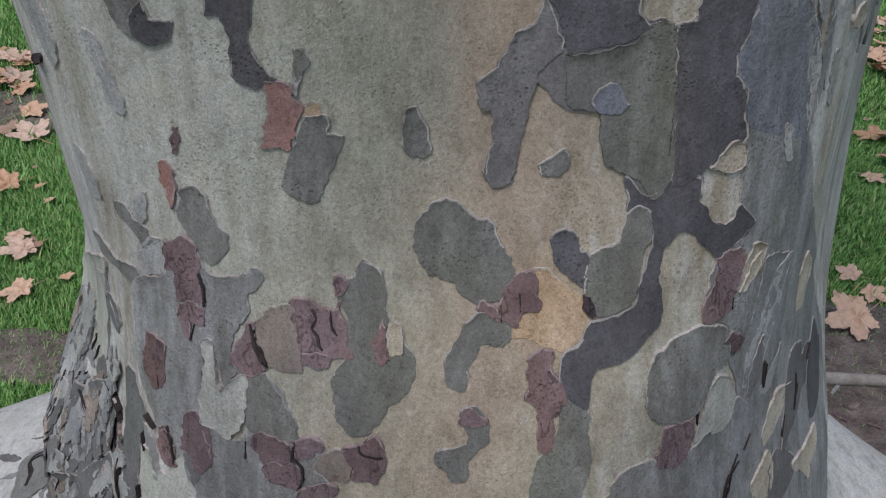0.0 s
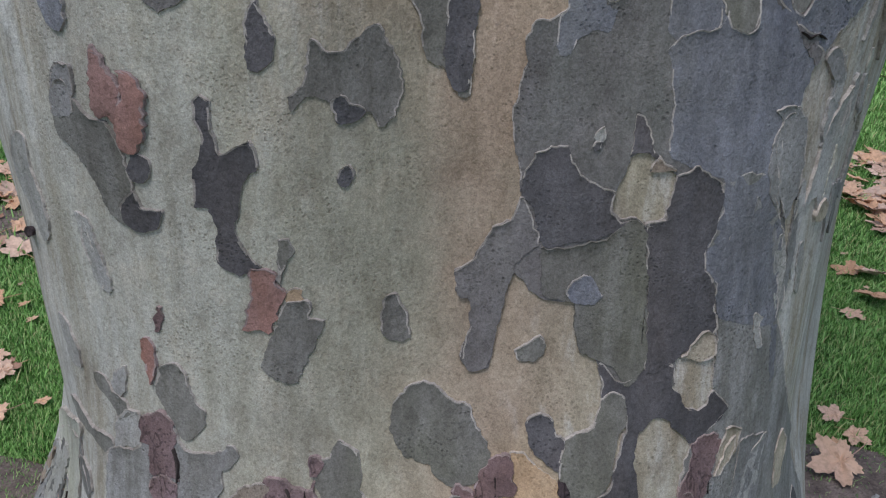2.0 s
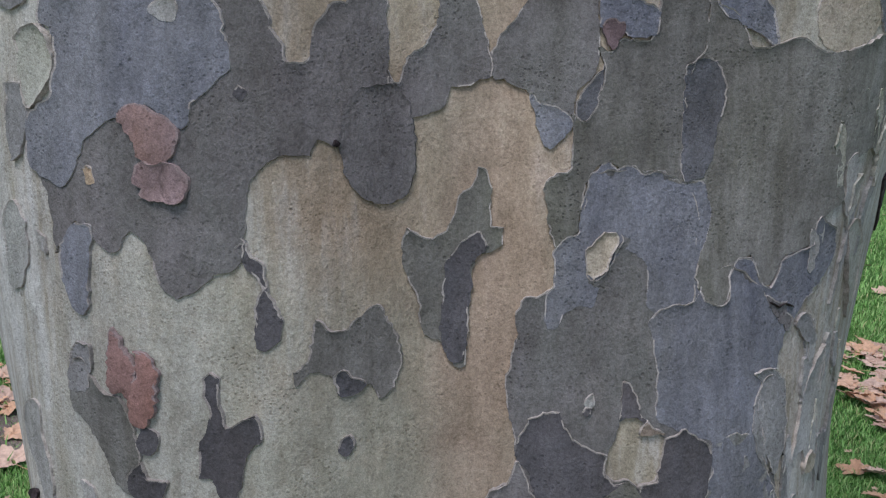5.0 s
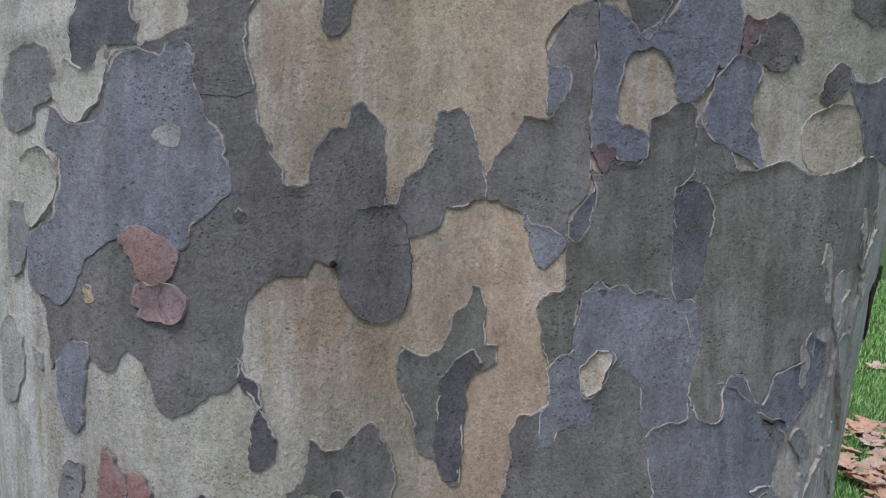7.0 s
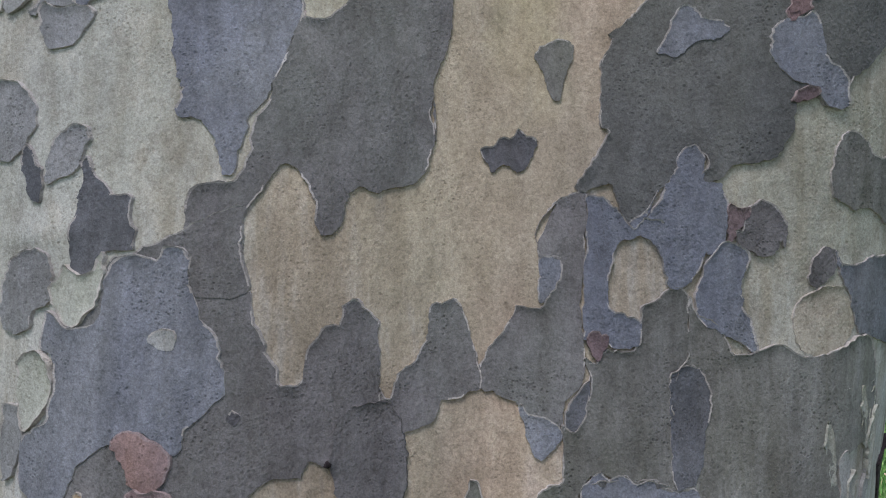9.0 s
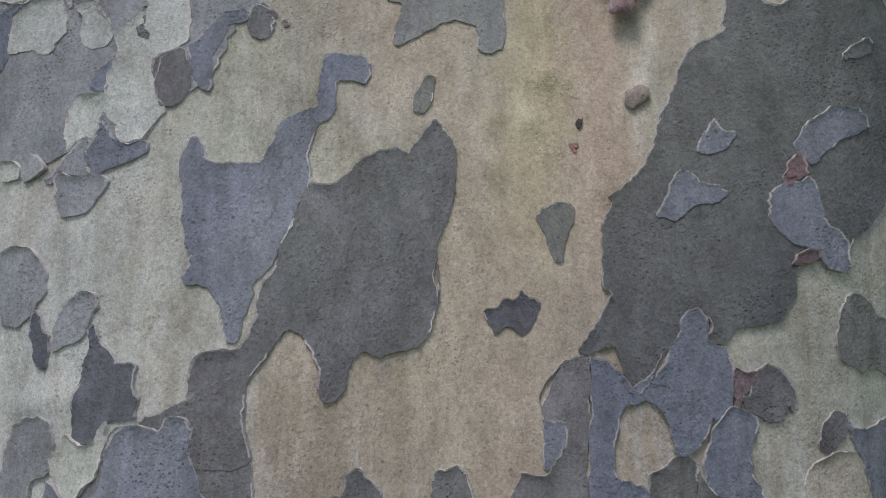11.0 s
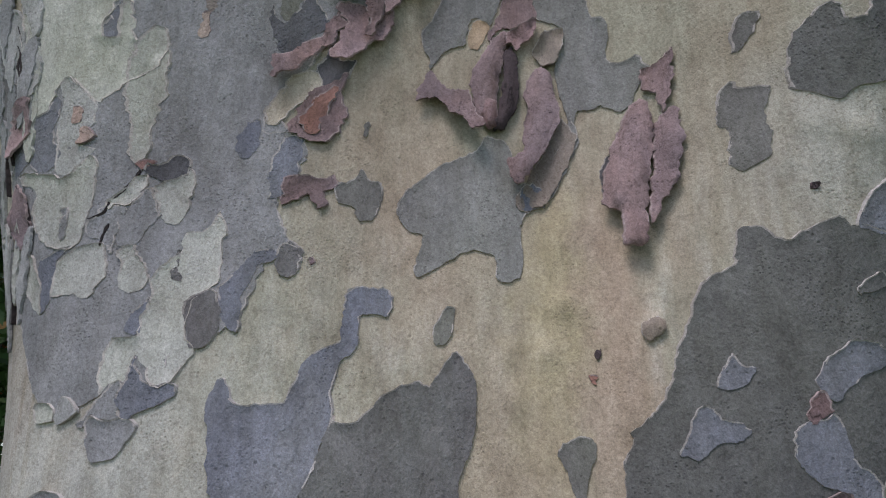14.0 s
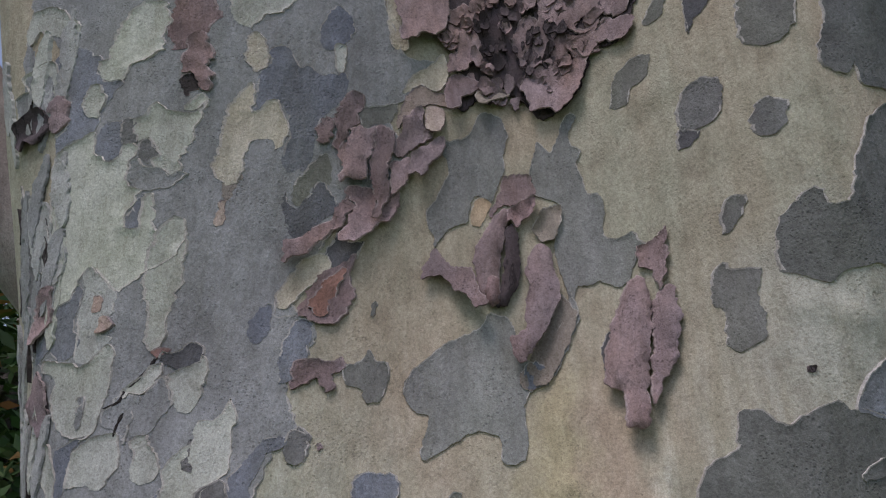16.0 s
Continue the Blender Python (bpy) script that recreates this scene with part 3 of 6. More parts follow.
plate("G", 1, [(-53,894),(-46,890),(-36,880),(-31,867),(-30,846),(-21,833),(-13,817),(-5,801),(-2,786),(-7,767),(-20,753),(-28,736),(-37,725),(-50,724),(-60,733),(-66,756),(-68,778),(-64,795),(-59,798),(-62,839),(-68,855),(-69,871),(-72,876),(-58,877)])
plate("G", 1.3, [(-138,771),(-124,775),(-113,760),(-101,745),(-94,728),(-94,712),(-104,703),(-117,706),(-132,707),(-139,715),(-140,747)])
plate("G", 1, [(-11,923),(-3,938),(14,945),(26,940),(42,926),(55,923),(63,908),(75,883),(78,876),(68,856),(54,848),(42,850),(23,867),(6,873),(-4,886),(-12,905)])
plate("G", 1, [(49,843),(64,840),(77,831),(77,821),(70,812),(51,812),(43,792),(43,772),(32,770),(23,781),(22,799),(29,814),(38,832)])
plate("G", 1, [(40,756),(49,757),(59,747),(63,728),(56,717),(47,704),(45,684),(34,683),(27,694),(19,702),(21,714),(35,718),(44,721),(42,740),(38,748)])
plate("Y", 0.1, [(95,881),(110,878),(123,866),(137,858),(143,836),(133,816),(118,807),(104,813),(89,819),(77,819),(79,832),(91,846),(100,859)])
plate("D", 1.3, [(111,914),(122,917),(131,912),(138,898),(145,890),(140,873),(138,866),(125,873),(115,883),(109,898)])
plate("G", 2.4, [(145,893),(163,902),(173,912),(178,930),(189,936),(199,932),(200,911),(192,890),(189,864),(181,845),(158,838),(145,845),(138,866),(142,873)])
plate("G", 1.2, [(119,769),(124,774),(142,757),(144,736),(146,708),(140,666),(138,636),(92,639),(95,669),(100,700),(108,717),(117,738)])
plate("D", 1.5, [(219,964),(199,945),(176,964),(178,943),(179,927),(200,916),(200,895),(192,875),(184,844),(160,837),(145,835),(143,828),(135,816),(118,802),(123,769),(142,756),(145,778),(150,792),(168,793),(186,803),(200,816),(210,830),(209,884),(216,899),(226,908),(240,907),(249,896),(266,878),(286,889),(308,907),(288,929),(280,915),(258,916),(252,932),(244,938),(244,963)])
plate("N", 1, [(152,1339),(129,1321),(127,1288),(117,1281),(96,1275),(89,1260),(91,1242),(84,1211),(81,1190),(89,1156),(93,1126),(85,1101),(69,1093),(51,1062),(36,1051),(39,1032),(40,1028),(52,1022),(51,991),(46,970),(54,955),(71,958),(77,991),(83,1040),(90,1050),(117,1027),(148,1022),(154,996),(172,969),(178,948),(225,942),(246,941),(247,968),(262,983),(275,994),(286,988),(283,1035),(306,1144),(332,1173),(353,1263),(301,1307),(260,1273),(271,1358),(241,1392),(164,1392)], holes=[[(192,1160),(203,1166),(219,1157),(234,1146),(233,1127),(225,1106),(212,1097),(200,1106),(186,1105),(177,1116),(178,1127),(188,1144)],[(166,1334),(179,1339),(192,1334),(188,1319),(175,1301),(165,1293),(156,1301),(158,1316)]])
plate("H", 1.2, [(306,1144),(290,1140),(279,1136),(280,1119),(275,1092),(268,1076),(269,1056),(278,1046),(284,1012),(280,1034),(286,991),(289,929),(307,910),(305,902),(286,889),(267,878),(256,843),(255,819),(287,796),(291,755),(303,722),(304,694),(266,685),(250,678),(241,676),(225,666),(206,689),(189,690),(171,687),(163,669),(160,631),(316,525),(443,427),(613,279),(595,422),(593,517),(633,615),(448,844),(375,982),(382,987),(374,1047),(357,1088),(344,1115),(330,1140)])
plate("D", 2, [(210,1100),(225,1106),(233,1127),(234,1146),(243,1150),(254,1154),(266,1145),(279,1138),(280,1119),(275,1092),(268,1076),(269,1056),(278,1046),(282,1012),(280,1034),(286,991),(275,994),(262,983),(247,968),(219,953),(216,1022),(212,1073)])
plate("D", 2, [(94,1143),(105,1162),(118,1170),(133,1170),(139,1157),(150,1144),(169,1133),(180,1130),(178,1114),(187,1103),(197,1104),(190,1094),(168,1086),(142,1081),(120,1077),(112,1083),(109,1099),(101,1116),(93,1126)])
plate("G", 2.2, [(115,1075),(142,1078),(174,1086),(197,1103),(212,1096),(211,1072),(215,1050),(213,983),(214,1022),(218,969),(209,948),(199,944),(188,959),(172,969),(156,975),(150,1001),(148,1022),(135,1025),(119,1030),(116,1053),(114,1073)], lipped=False)
plate("B", 3, [(140,1032),(146,1045),(162,1052),(168,1040),(176,1030),(164,1022),(148,1025)])
plate("N", 2, [(93,1124),(101,1113),(112,1083),(105,1071),(92,1060),(87,1038),(86,1040),(77,991),(71,958),(54,955),(46,970),(51,991),(52,1022),(40,1028),(37,1047),(36,1050),(51,1062),(59,1076),(69,1093),(85,1101)])
plate("G", 1, [(94,975),(106,983),(119,991),(125,983),(122,970),(112,965),(99,966)])
plate("P", 1, [(-269,1094),(-261,1091),(-256,1065),(-251,1050),(-250,1034),(-249,1017),(-253,1017),(-260,1029),(-264,1047),(-267,1068)])
plate("P", 1, [(-330,963),(-316,959),(-300,937),(-298,912),(-314,908),(-326,933)])
plate("G", 1, [(-278,916),(-264,918),(-251,907),(-238,902),(-231,889),(-245,875),(-247,883),(-264,896),(-274,905)])
plate("P", 1.2, [(-248,930),(-236,939),(-237,915),(-246,900),(-252,913)])
plate("G", 1, [(-202,947),(-190,955),(-181,950),(-175,931),(-167,918),(-160,908),(-163,890),(-175,876),(-188,891),(-198,907),(-205,923)])
plate("R", 1, [(-218,973),(-211,978),(-207,963),(-205,946),(-208,928),(-213,939),(-217,955)], curl=0.002)
plate("V", 1, [(-203,1010),(-197,1012),(-200,984),(-204,984)])
plate("G", 1, [(-338,854),(-315,860),(-290,848),(-258,850),(-252,836),(-265,827),(-288,832),(-319,833)])
plate("P", 0.8, [(-248,874),(-237,890),(-221,892),(-220,858),(-237,849),(-252,840)])
plate("N", 1, [(-445,568),(-413,576),(-390,552),(-400,494),(-406,462),(-447,426),(-434,484),(-444,528)], curl=0.006)
plate("N", 1.6, [(-403,597),(-358,631),(-321,632),(-314,606),(-326,564),(-360,527),(-384,556)], curl=0.008)
plate("N", 1, [(-455,413),(-400,464),(-358,520),(-325,557),(-308,490),(-491,304)], curl=0.008)
plate("G", 1, [(-641,210),(-639,240),(-461,471),(-464,420),(-564,248),(-581,201)], curl=0.005)
plate("C", 1.3, [(307,883),(329,876),(324,852),(299,833),(294,841)])
plate("G", 2, [(199,789),(216,804),(240,812),(265,810),(283,801),(289,782),(287,757),(272,757),(266,741),(256,720),(229,718),(208,727),(196,746),(195,768)])
plate("V", 2, [(214,719),(229,718),(248,715),(247,693),(241,676),(225,666),(209,677),(206,692),(212,704)])
plate("G", 1, [(-104,1076),(-104,1087),(-96,1090),(-94,1078),(-100,1061),(-102,1041),(-105,1049)])
plate("R", 1.4, [(-126,1056),(-117,1060),(-107,1056),(-106,1044),(-100,1036),(-105,1013),(-111,994),(-118,999),(-130,1000),(-125,1025)])
plate("Y", 0.2, [(-100,1039),(-89,1041),(-86,1030),(-90,1024),(-98,1027)])
plate("G", 1, [(-100,1026),(-88,1030),(-81,1028),(-80,1012),(-69,1009),(-74,993),(-80,972),(-84,957),(-90,947),(-105,951),(-116,962),(-111,984),(-105,1005)])
plate("G", 1, [(-27,1021),(-22,1030),(-15,1032),(-6,1016),(1,990),(-2,985),(-19,985),(-26,997)])
plate("D", 1.9, [(190,1163),(191,1181),(195,1201),(205,1192),(211,1171),(216,1160),(203,1166)])
plate("G", 1, [(-97,1214),(-88,1224),(-84,1244),(-82,1262),(-76,1256),(-70,1250),(-60,1252),(-50,1264),(-37,1273),(-31,1262),(-21,1247),(-16,1218),(-22,1195),(-33,1186),(-40,1200),(-53,1193),(-63,1192),(-69,1210),(-85,1214),(-95,1202)])
plate("D", 1.6, [(-67,1210),(-57,1214),(-44,1200),(-53,1191),(-63,1192)])
plate("G", 1, [(-19,1333),(-15,1341),(-3,1334),(12,1333),(22,1342),(31,1371),(44,1379),(49,1396),(57,1396),(63,1372),(63,1342),(75,1340),(75,1325),(60,1315),(49,1312),(45,1282),(43,1241),(42,1210),(31,1211),(20,1234),(7,1240),(-1,1253),(-4,1278),(-16,1299),(-21,1314)])
plate("D", 2, [(23,1313),(38,1332),(51,1337),(62,1323),(46,1307),(45,1272),(41,1221),(28,1216),(17,1242),(18,1283)])
plate("G", 1, [(-269,1210),(-256,1220),(-250,1202),(-235,1189),(-222,1185),(-213,1154),(-208,1133),(-212,1104),(-204,1088),(-216,1089),(-230,1101),(-240,1127),(-253,1153),(-272,1171)])
plate("D", 1.6, [(-207,1163),(-199,1158),(-194,1151),(-199,1134),(-207,1136),(-211,1149)])
plate("D", 1.6, [(-219,1109),(-208,1127),(-203,1111),(-189,1110),(-193,1093),(-209,1087),(-220,1097)])
plate("P", 1, [(-356,1146),(-326,1156),(-325,1126),(-314,1093),(-314,1056),(-329,1043),(-348,1080),(-370,1103)])
plate("P", 1, [(-265,1095),(-256,1091),(-247,1055),(-242,1020),(-251,1020),(-261,1045),(-266,1074)])
plate("D", 1, [(-161,1210),(-151,1212),(-149,1189),(-143,1166),(-129,1174),(-123,1177),(-117,1153),(-126,1143),(-132,1116),(-135,1094),(-127,1072),(-118,1061),(-133,1052),(-148,1060),(-150,1088),(-153,1115),(-165,1114),(-162,1136),(-164,1147),(-157,1169)])
plate("D", 1, [(-60,1150),(-54,1153),(-50,1143),(-56,1134),(-62,1138)])
plate("N", 1, [(-154,1651),(-149,1642),(-148,1611),(-142,1577),(-135,1547),(-125,1522),(-116,1500),(-110,1488),(-96,1490),(-96,1510),(-85,1538),(-71,1540),(-69,1557),(-61,1564),(-51,1558),(-41,1542),(-36,1483),(-32,1471),(-20,1452),(-25,1431),(-69,1416),(-86,1419),(-92,1407),(-110,1407),(-122,1399),(-133,1387),(-136,1367),(-135,1332),(-141,1307),(-156,1302),(-171,1284),(-181,1280),(-191,1291),(-198,1311),(-205,1330),(-215,1340),(-223,1324),(-230,1321),(-244,1332),(-260,1346),(-279,1314),(-282,1338),(-288,1374),(-301,1404),(-279,1462),(-276,1524),(-240,1599),(-224,1606)])
plate("B", 2, [(-267,1539),(-243,1547),(-241,1594),(-224,1606),(-206,1601),(-201,1613),(-185,1607),(-179,1575),(-172,1551),(-159,1531),(-153,1501),(-150,1481),(-159,1469),(-174,1451),(-175,1436),(-180,1429),(-190,1436),(-206,1449),(-224,1440),(-247,1421),(-256,1398),(-268,1376),(-291,1384),(-301,1393),(-307,1408),(-301,1441),(-281,1457),(-275,1488),(-280,1513),(-291,1521),(-285,1554)])
plate("B", 1.6, [(-273,1323),(-262,1343),(-244,1343),(-246,1317),(-248,1275),(-253,1258),(-264,1267),(-273,1292)])
plate("D", 1, [(-142,1327),(-135,1332),(-130,1319),(-121,1314),(-120,1302),(-113,1277),(-107,1264),(-108,1241),(-124,1237),(-127,1262),(-124,1292),(-133,1307)])
plate("P", 2.4, [(-205,1530),(-196,1539),(-186,1533),(-188,1519),(-195,1519)])
plate("Y", 1.4, [(-251,1393),(-244,1396),(-241,1381),(-248,1378)])
plate("D", 1.5, [(-148,1459),(-144,1467),(-138,1462),(-141,1453)])
plate("N", 1.1, [(-37,1483),(-32,1471),(-27,1472),(-21,1496),(-6,1508),(3,1531),(6,1555),(15,1562),(36,1560),(46,1537),(56,1505),(61,1478),(48,1476),(37,1469),(20,1468),(15,1454),(2,1445),(-12,1442),(-25,1436),(-36,1452)])
plate("N", 2, [(-69,1452),(-55,1467),(-32,1470),(-19,1457),(-12,1431),(-10,1399),(-15,1373),(-27,1365),(-45,1365),(-58,1378),(-67,1396),(-70,1421)], lipped=False)
plate("N", 1.2, [(121,1616),(124,1633),(137,1652),(153,1661),(175,1666),(180,1632),(176,1610),(177,1661),(174,1624),(171,1592),(165,1560),(168,1507),(163,1480),(148,1469),(142,1448),(134,1445),(119,1453),(101,1458),(95,1468),(84,1468),(72,1476),(60,1478),(58,1500),(73,1524),(91,1543),(97,1556),(118,1553),(132,1565),(144,1581),(146,1599),(132,1605),(123,1602),(121,1623),(129,1642),(144,1656)])
plate("B", 1, [(123,1602),(141,1603),(147,1597),(144,1578),(132,1565),(123,1559),(122,1586)])
plate("B", 2.2, [(178,1661),(200,1656),(223,1629),(234,1640),(256,1635),(229,1623),(206,1612),(199,1597),(194,1566),(196,1553),(216,1545),(228,1540),(225,1518),(195,1515),(186,1528),(168,1523),(170,1586),(175,1624)])
plate("V", 3, [(171,1528),(180,1531),(192,1526),(189,1515),(180,1504),(173,1512)])
plate("B", 2.4, [(275,1705),(286,1709),(296,1697),(293,1675),(309,1672),(317,1648),(316,1631),(314,1615),(297,1604),(296,1609),(281,1578),(259,1572),(252,1598),(241,1618),(229,1624),(217,1635),(234,1645),(250,1666),(236,1637),(265,1681)])
plate("B", 2.2, [(337,1605),(317,1618),(307,1612),(295,1594),(287,1573),(286,1543),(313,1528),(336,1515),(344,1511),(340,1537),(332,1552),(331,1579)])
plate("B", 1, [(98,1463),(113,1456),(134,1448),(142,1438),(134,1424),(120,1414),(111,1419),(105,1442)])
plate("N", 2, [(330,1626),(335,1645),(348,1656),(361,1650),(371,1631),(370,1610),(367,1616),(361,1603),(345,1604),(328,1613),(325,1626)])
plate("U", 2.6, [(317,1648),(338,1650),(335,1637),(325,1626),(319,1615),(314,1621)])
plate("N", 1, [(395,1583),(399,1601),(412,1610),(422,1608),(424,1592),(413,1578),(402,1570)])
plate("C", 0.1, [(380,1543),(391,1564),(414,1573),(434,1571),(447,1555),(454,1534),(437,1514),(410,1505),(391,1511)])
plate("B", 1, [(423,1608),(430,1595),(453,1594),(498,1602),(556,1512),(460,1528),(443,1566),(428,1587)])
plate("N", 1.6, [(-128,1841),(-114,1839),(-102,1846),(-85,1868),(-69,1875),(-51,1883),(-34,1877),(-25,1891),(-8,1914),(3,1912),(18,1895),(24,1873),(22,1836),(14,1806),(3,1778),(2,1739),(8,1717),(4,1759),(6,1712),(-8,1678),(-19,1672),(-49,1664),(-62,1670),(-70,1662),(-73,1637),(-82,1624),(-90,1622),(-95,1634),(-97,1658),(-110,1680),(-122,1690),(-130,1682),(-140,1660),(-149,1639),(-148,1611),(-141,1570),(-178,1570),(-185,1611),(-191,1647),(-187,1668),(-168,1674),(-158,1671),(-152,1695),(-152,1722),(-143,1753),(-140,1779),(-133,1822),(-129,1846)])
plate("B", 1.3, [(-223,1826),(-229,1849),(-228,1876),(-221,1885),(-208,1858),(-192,1857),(-173,1861),(-168,1880),(-163,1900),(-158,1913),(-138,1927),(-138,1960),(-137,1988),(-115,1993),(-97,1990),(-87,1977),(-90,1956),(-110,1959),(-121,1955),(-119,1922),(-126,1912),(-134,1901),(-135,1876),(-128,1840),(-134,1816),(-135,1793),(-142,1771),(-145,1750),(-155,1734),(-157,1709),(-162,1679),(-168,1678),(-178,1714),(-191,1732),(-206,1734),(-209,1740),(-206,1761),(-213,1777)])
plate("E", 2, [(337,2000),(346,2034),(362,2032),(376,2013),(389,2022),(416,2033),(426,2025),(448,2021),(480,1991),(475,1822),(433,1770),(428,1746),(409,1745),(397,1759),(381,1749),(376,1720),(359,1695),(326,1690),(320,1686),(304,1675),(295,1670),(290,1681),(299,1691),(286,1708),(275,1705),(268,1686),(251,1665),(230,1637),(223,1631),(215,1640),(205,1665),(200,1674),(175,1666),(166,1671),(186,1699),(203,1724),(194,1733),(197,1762),(201,1797),(215,1820),(208,1824),(237,1843),(257,1871),(270,1907),(289,1943),(303,1977),(327,1989)])
plate("G", 1, [(416,1686),(424,1713),(439,1726),(454,1715),(470,1702),(495,1698),(507,1633),(467,1649),(440,1649),(419,1661)])
plate("B", 3, [(259,1810),(272,1833),(284,1849),(294,1846),(301,1837),(318,1830),(323,1821),(312,1813),(294,1811),(275,1798),(256,1802)])
plate("B", 3, [(300,1866),(310,1886),(319,1900),(325,1888),(336,1884),(331,1873),(320,1865)])
plate("B", 3, [(384,1870),(392,1887),(412,1903),(422,1909),(443,1904),(451,1887),(430,1876),(414,1864),(398,1848),(389,1854),(383,1862)])
plate("V", 3.5, [(374,1837),(379,1851),(383,1859),(390,1859),(391,1848),(395,1840),(382,1829),(373,1826)])
plate("B", 3, [(360,1821),(373,1831),(387,1832),(395,1837),(401,1821),(408,1794),(420,1783),(427,1770),(428,1746),(409,1745),(400,1759),(388,1767),(374,1773),(361,1789),(358,1805)])
plate("V", 3.5, [(374,1749),(380,1759),(393,1763),(400,1759),(386,1749)])
plate("N", 3, [(427,1960),(445,1975),(456,1972),(451,1961),(437,1955),(429,1952)])
plate("B", 2.4, [(431,2023),(440,2052),(455,2070),(477,2084),(479,2014),(443,2018)])
plate("G", 1, [(124,1806),(135,1817),(156,1824),(172,1816),(167,1799),(158,1776),(154,1760),(144,1759),(136,1782)])
plate("D", 1, [(59,1709),(72,1714),(83,1722),(92,1722),(103,1730),(112,1722),(125,1719),(120,1701),(110,1690),(101,1686),(85,1693),(72,1686),(66,1695)])
plate("G", 1, [(-34,1940),(-27,1957),(-16,1967),(-7,1967),(-9,1937),(-20,1923),(-31,1927)])
plate("S", 1, [(-456,2686),(-424,2599),(-426,2453),(-419,2244),(-416,2198),(-450,2149),(-429,1980),(-370,1856),(-323,1864),(-300,1886),(-278,1859),(-261,1934),(-255,1921),(-221,1950),(-214,2007),(-204,2029),(-190,2024),(-213,2085),(-216,2138),(-200,2156),(-199,2165),(-212,2187),(-237,2186),(-236,2225),(-209,2276),(-177,2348),(-137,2388),(-105,2445),(-127,2507),(-33,2598),(-100,2610),(-124,2689),(-161,2769),(-336,2727),(-432,2755)])
plate("W", 1.3, [(-188,2613),(-177,2610),(-180,2569),(-188,2563),(-191,2587)])
plate("B", 1.6, [(-207,2640),(-189,2686),(-172,2668),(-169,2637),(-188,2603),(-204,2605)])
plate("B", 1.6, [(-221,2097),(-226,2141),(-222,2167),(-217,2183),(-204,2180),(-203,2157),(-204,2112),(-216,2097)])
plate("B", 1.6, [(-258,2170),(-252,2197),(-241,2201),(-239,2170),(-246,2147),(-255,2155)])
plate("N", 1.5, [(-204,2025),(-201,2040),(-192,2039),(-184,2028),(-184,2010),(-191,1999),(-200,2005)])
plate("G", 1, [(-167,2122),(-151,2130),(-144,2146),(-133,2131),(-121,2132),(-117,2102),(-126,2078),(-139,2075),(-146,2093),(-164,2100)])
plate("U", 1.6, [(-211,2090),(-210,2119),(-200,2131),(-184,2128),(-171,2133),(-167,2122),(-176,2110),(-169,2092),(-178,2086),(-189,2105),(-197,2098)], curl=0.004)
plate("K", 1.5, [(-18,2758),(187,2777),(323,2670),(319,2617),(303,2586),(274,2595),(250,2545),(216,2516),(167,2500),(133,2531),(96,2553),(56,2531),(33,2540),(-3,2517),(-24,2536),(-11,2600),(-26,2664)], curl=0.004)
plate("H", 1, [(-98,2102),(-81,2125),(-39,2155),(-20,2162),(19,2176),(39,2196),(74,2183),(95,2127),(141,2148),(170,2185),(185,2217),(195,2183),(168,2138),(134,2095),(106,2089),(90,2068),(92,2026),(85,2003),(64,1998),(50,2003),(49,2030),(10,2038),(-23,2022),(-57,2006),(-66,2016),(-58,2058),(-74,2062),(-92,2080)])
plate("G", 1, [(365,2271),(372,2289),(381,2284),(381,2271),(372,2248),(364,2245)])
plate("G", 1, [(349,2191),(359,2211),(367,2196),(382,2191),(376,2163),(380,2135),(375,2110),(358,2099),(351,2118),(354,2152),(348,2162)])
plate("N", 1.6, [(347,2433),(354,2458),(367,2467),(378,2456),(381,2427),(373,2401),(361,2395),(349,2404)])
plate("D", 1, [(348,2407),(361,2391),(356,2379),(345,2377)])
plate("N", 1, [(394,2370),(399,2399),(408,2405),(418,2391),(416,2364),(406,2350),(396,2357)])
plate("G", 1, [(287,2489),(295,2532),(316,2550),(332,2541),(328,2510),(312,2501),(304,2479)])
plate("D", 1, [(365,2600),(365,2541),(370,2555),(384,2578),(390,2591),(368,2615)])
plate("G", 1, [(331,2599),(341,2623),(350,2638),(358,2628),(346,2592),(336,2589)])
plate("G", 1, [(401,2561),(398,2508),(405,2484),(420,2476),(435,2493),(446,2554),(405,2577)])
plate("E", 1.2, [(450,2447),(464,2497),(467,2533),(473,2551),(654,2655),(554,2428),(500,2404),(485,2414),(484,2438),(475,2421),(459,2425)])
plate("E", 1, [(393,2210),(399,2242),(412,2264),(424,2274),(431,2268),(431,2251),(447,2252),(458,2290),(473,2334),(487,2363),(545,2399),(493,2184),(463,2179),(438,2171),(424,2160),(410,2170),(394,2183)])
plate("P", 1, [(-351,1342),(-329,1357),(-318,1337),(-316,1305),(-334,1273),(-358,1272)])
plate("P", 1, [(-303,1333),(-292,1330),(-291,1312),(-299,1316)])
plate("S", 1.2, [(-271,1212),(-261,1233),(-250,1233),(-247,1212),(-253,1190),(-271,1185)])
plate("K", 1, [(402,2072),(405,2074),(407,2071),(406,2066),(404,2064),(402,2067)])
plate("K", 1, [(181,1908),(184,1914),(190,1915),(187,1908),(183,1902)])
plate("R", 0.8, [(171,1886),(180,1887),(182,1881),(176,1880),(180,1875),(175,1879)])
plate("V", 1, [(-177,2024),(-175,2026),(-173,2020),(-175,2017)])
plate("G", 1, [(-149,2193),(-147,2213),(-142,2216),(-142,2197),(-145,2192)])
plate("K", 1, [(-75,1421),(-72,1422),(-69,1418),(-72,1415),(-75,1416)], bulge=0.004)
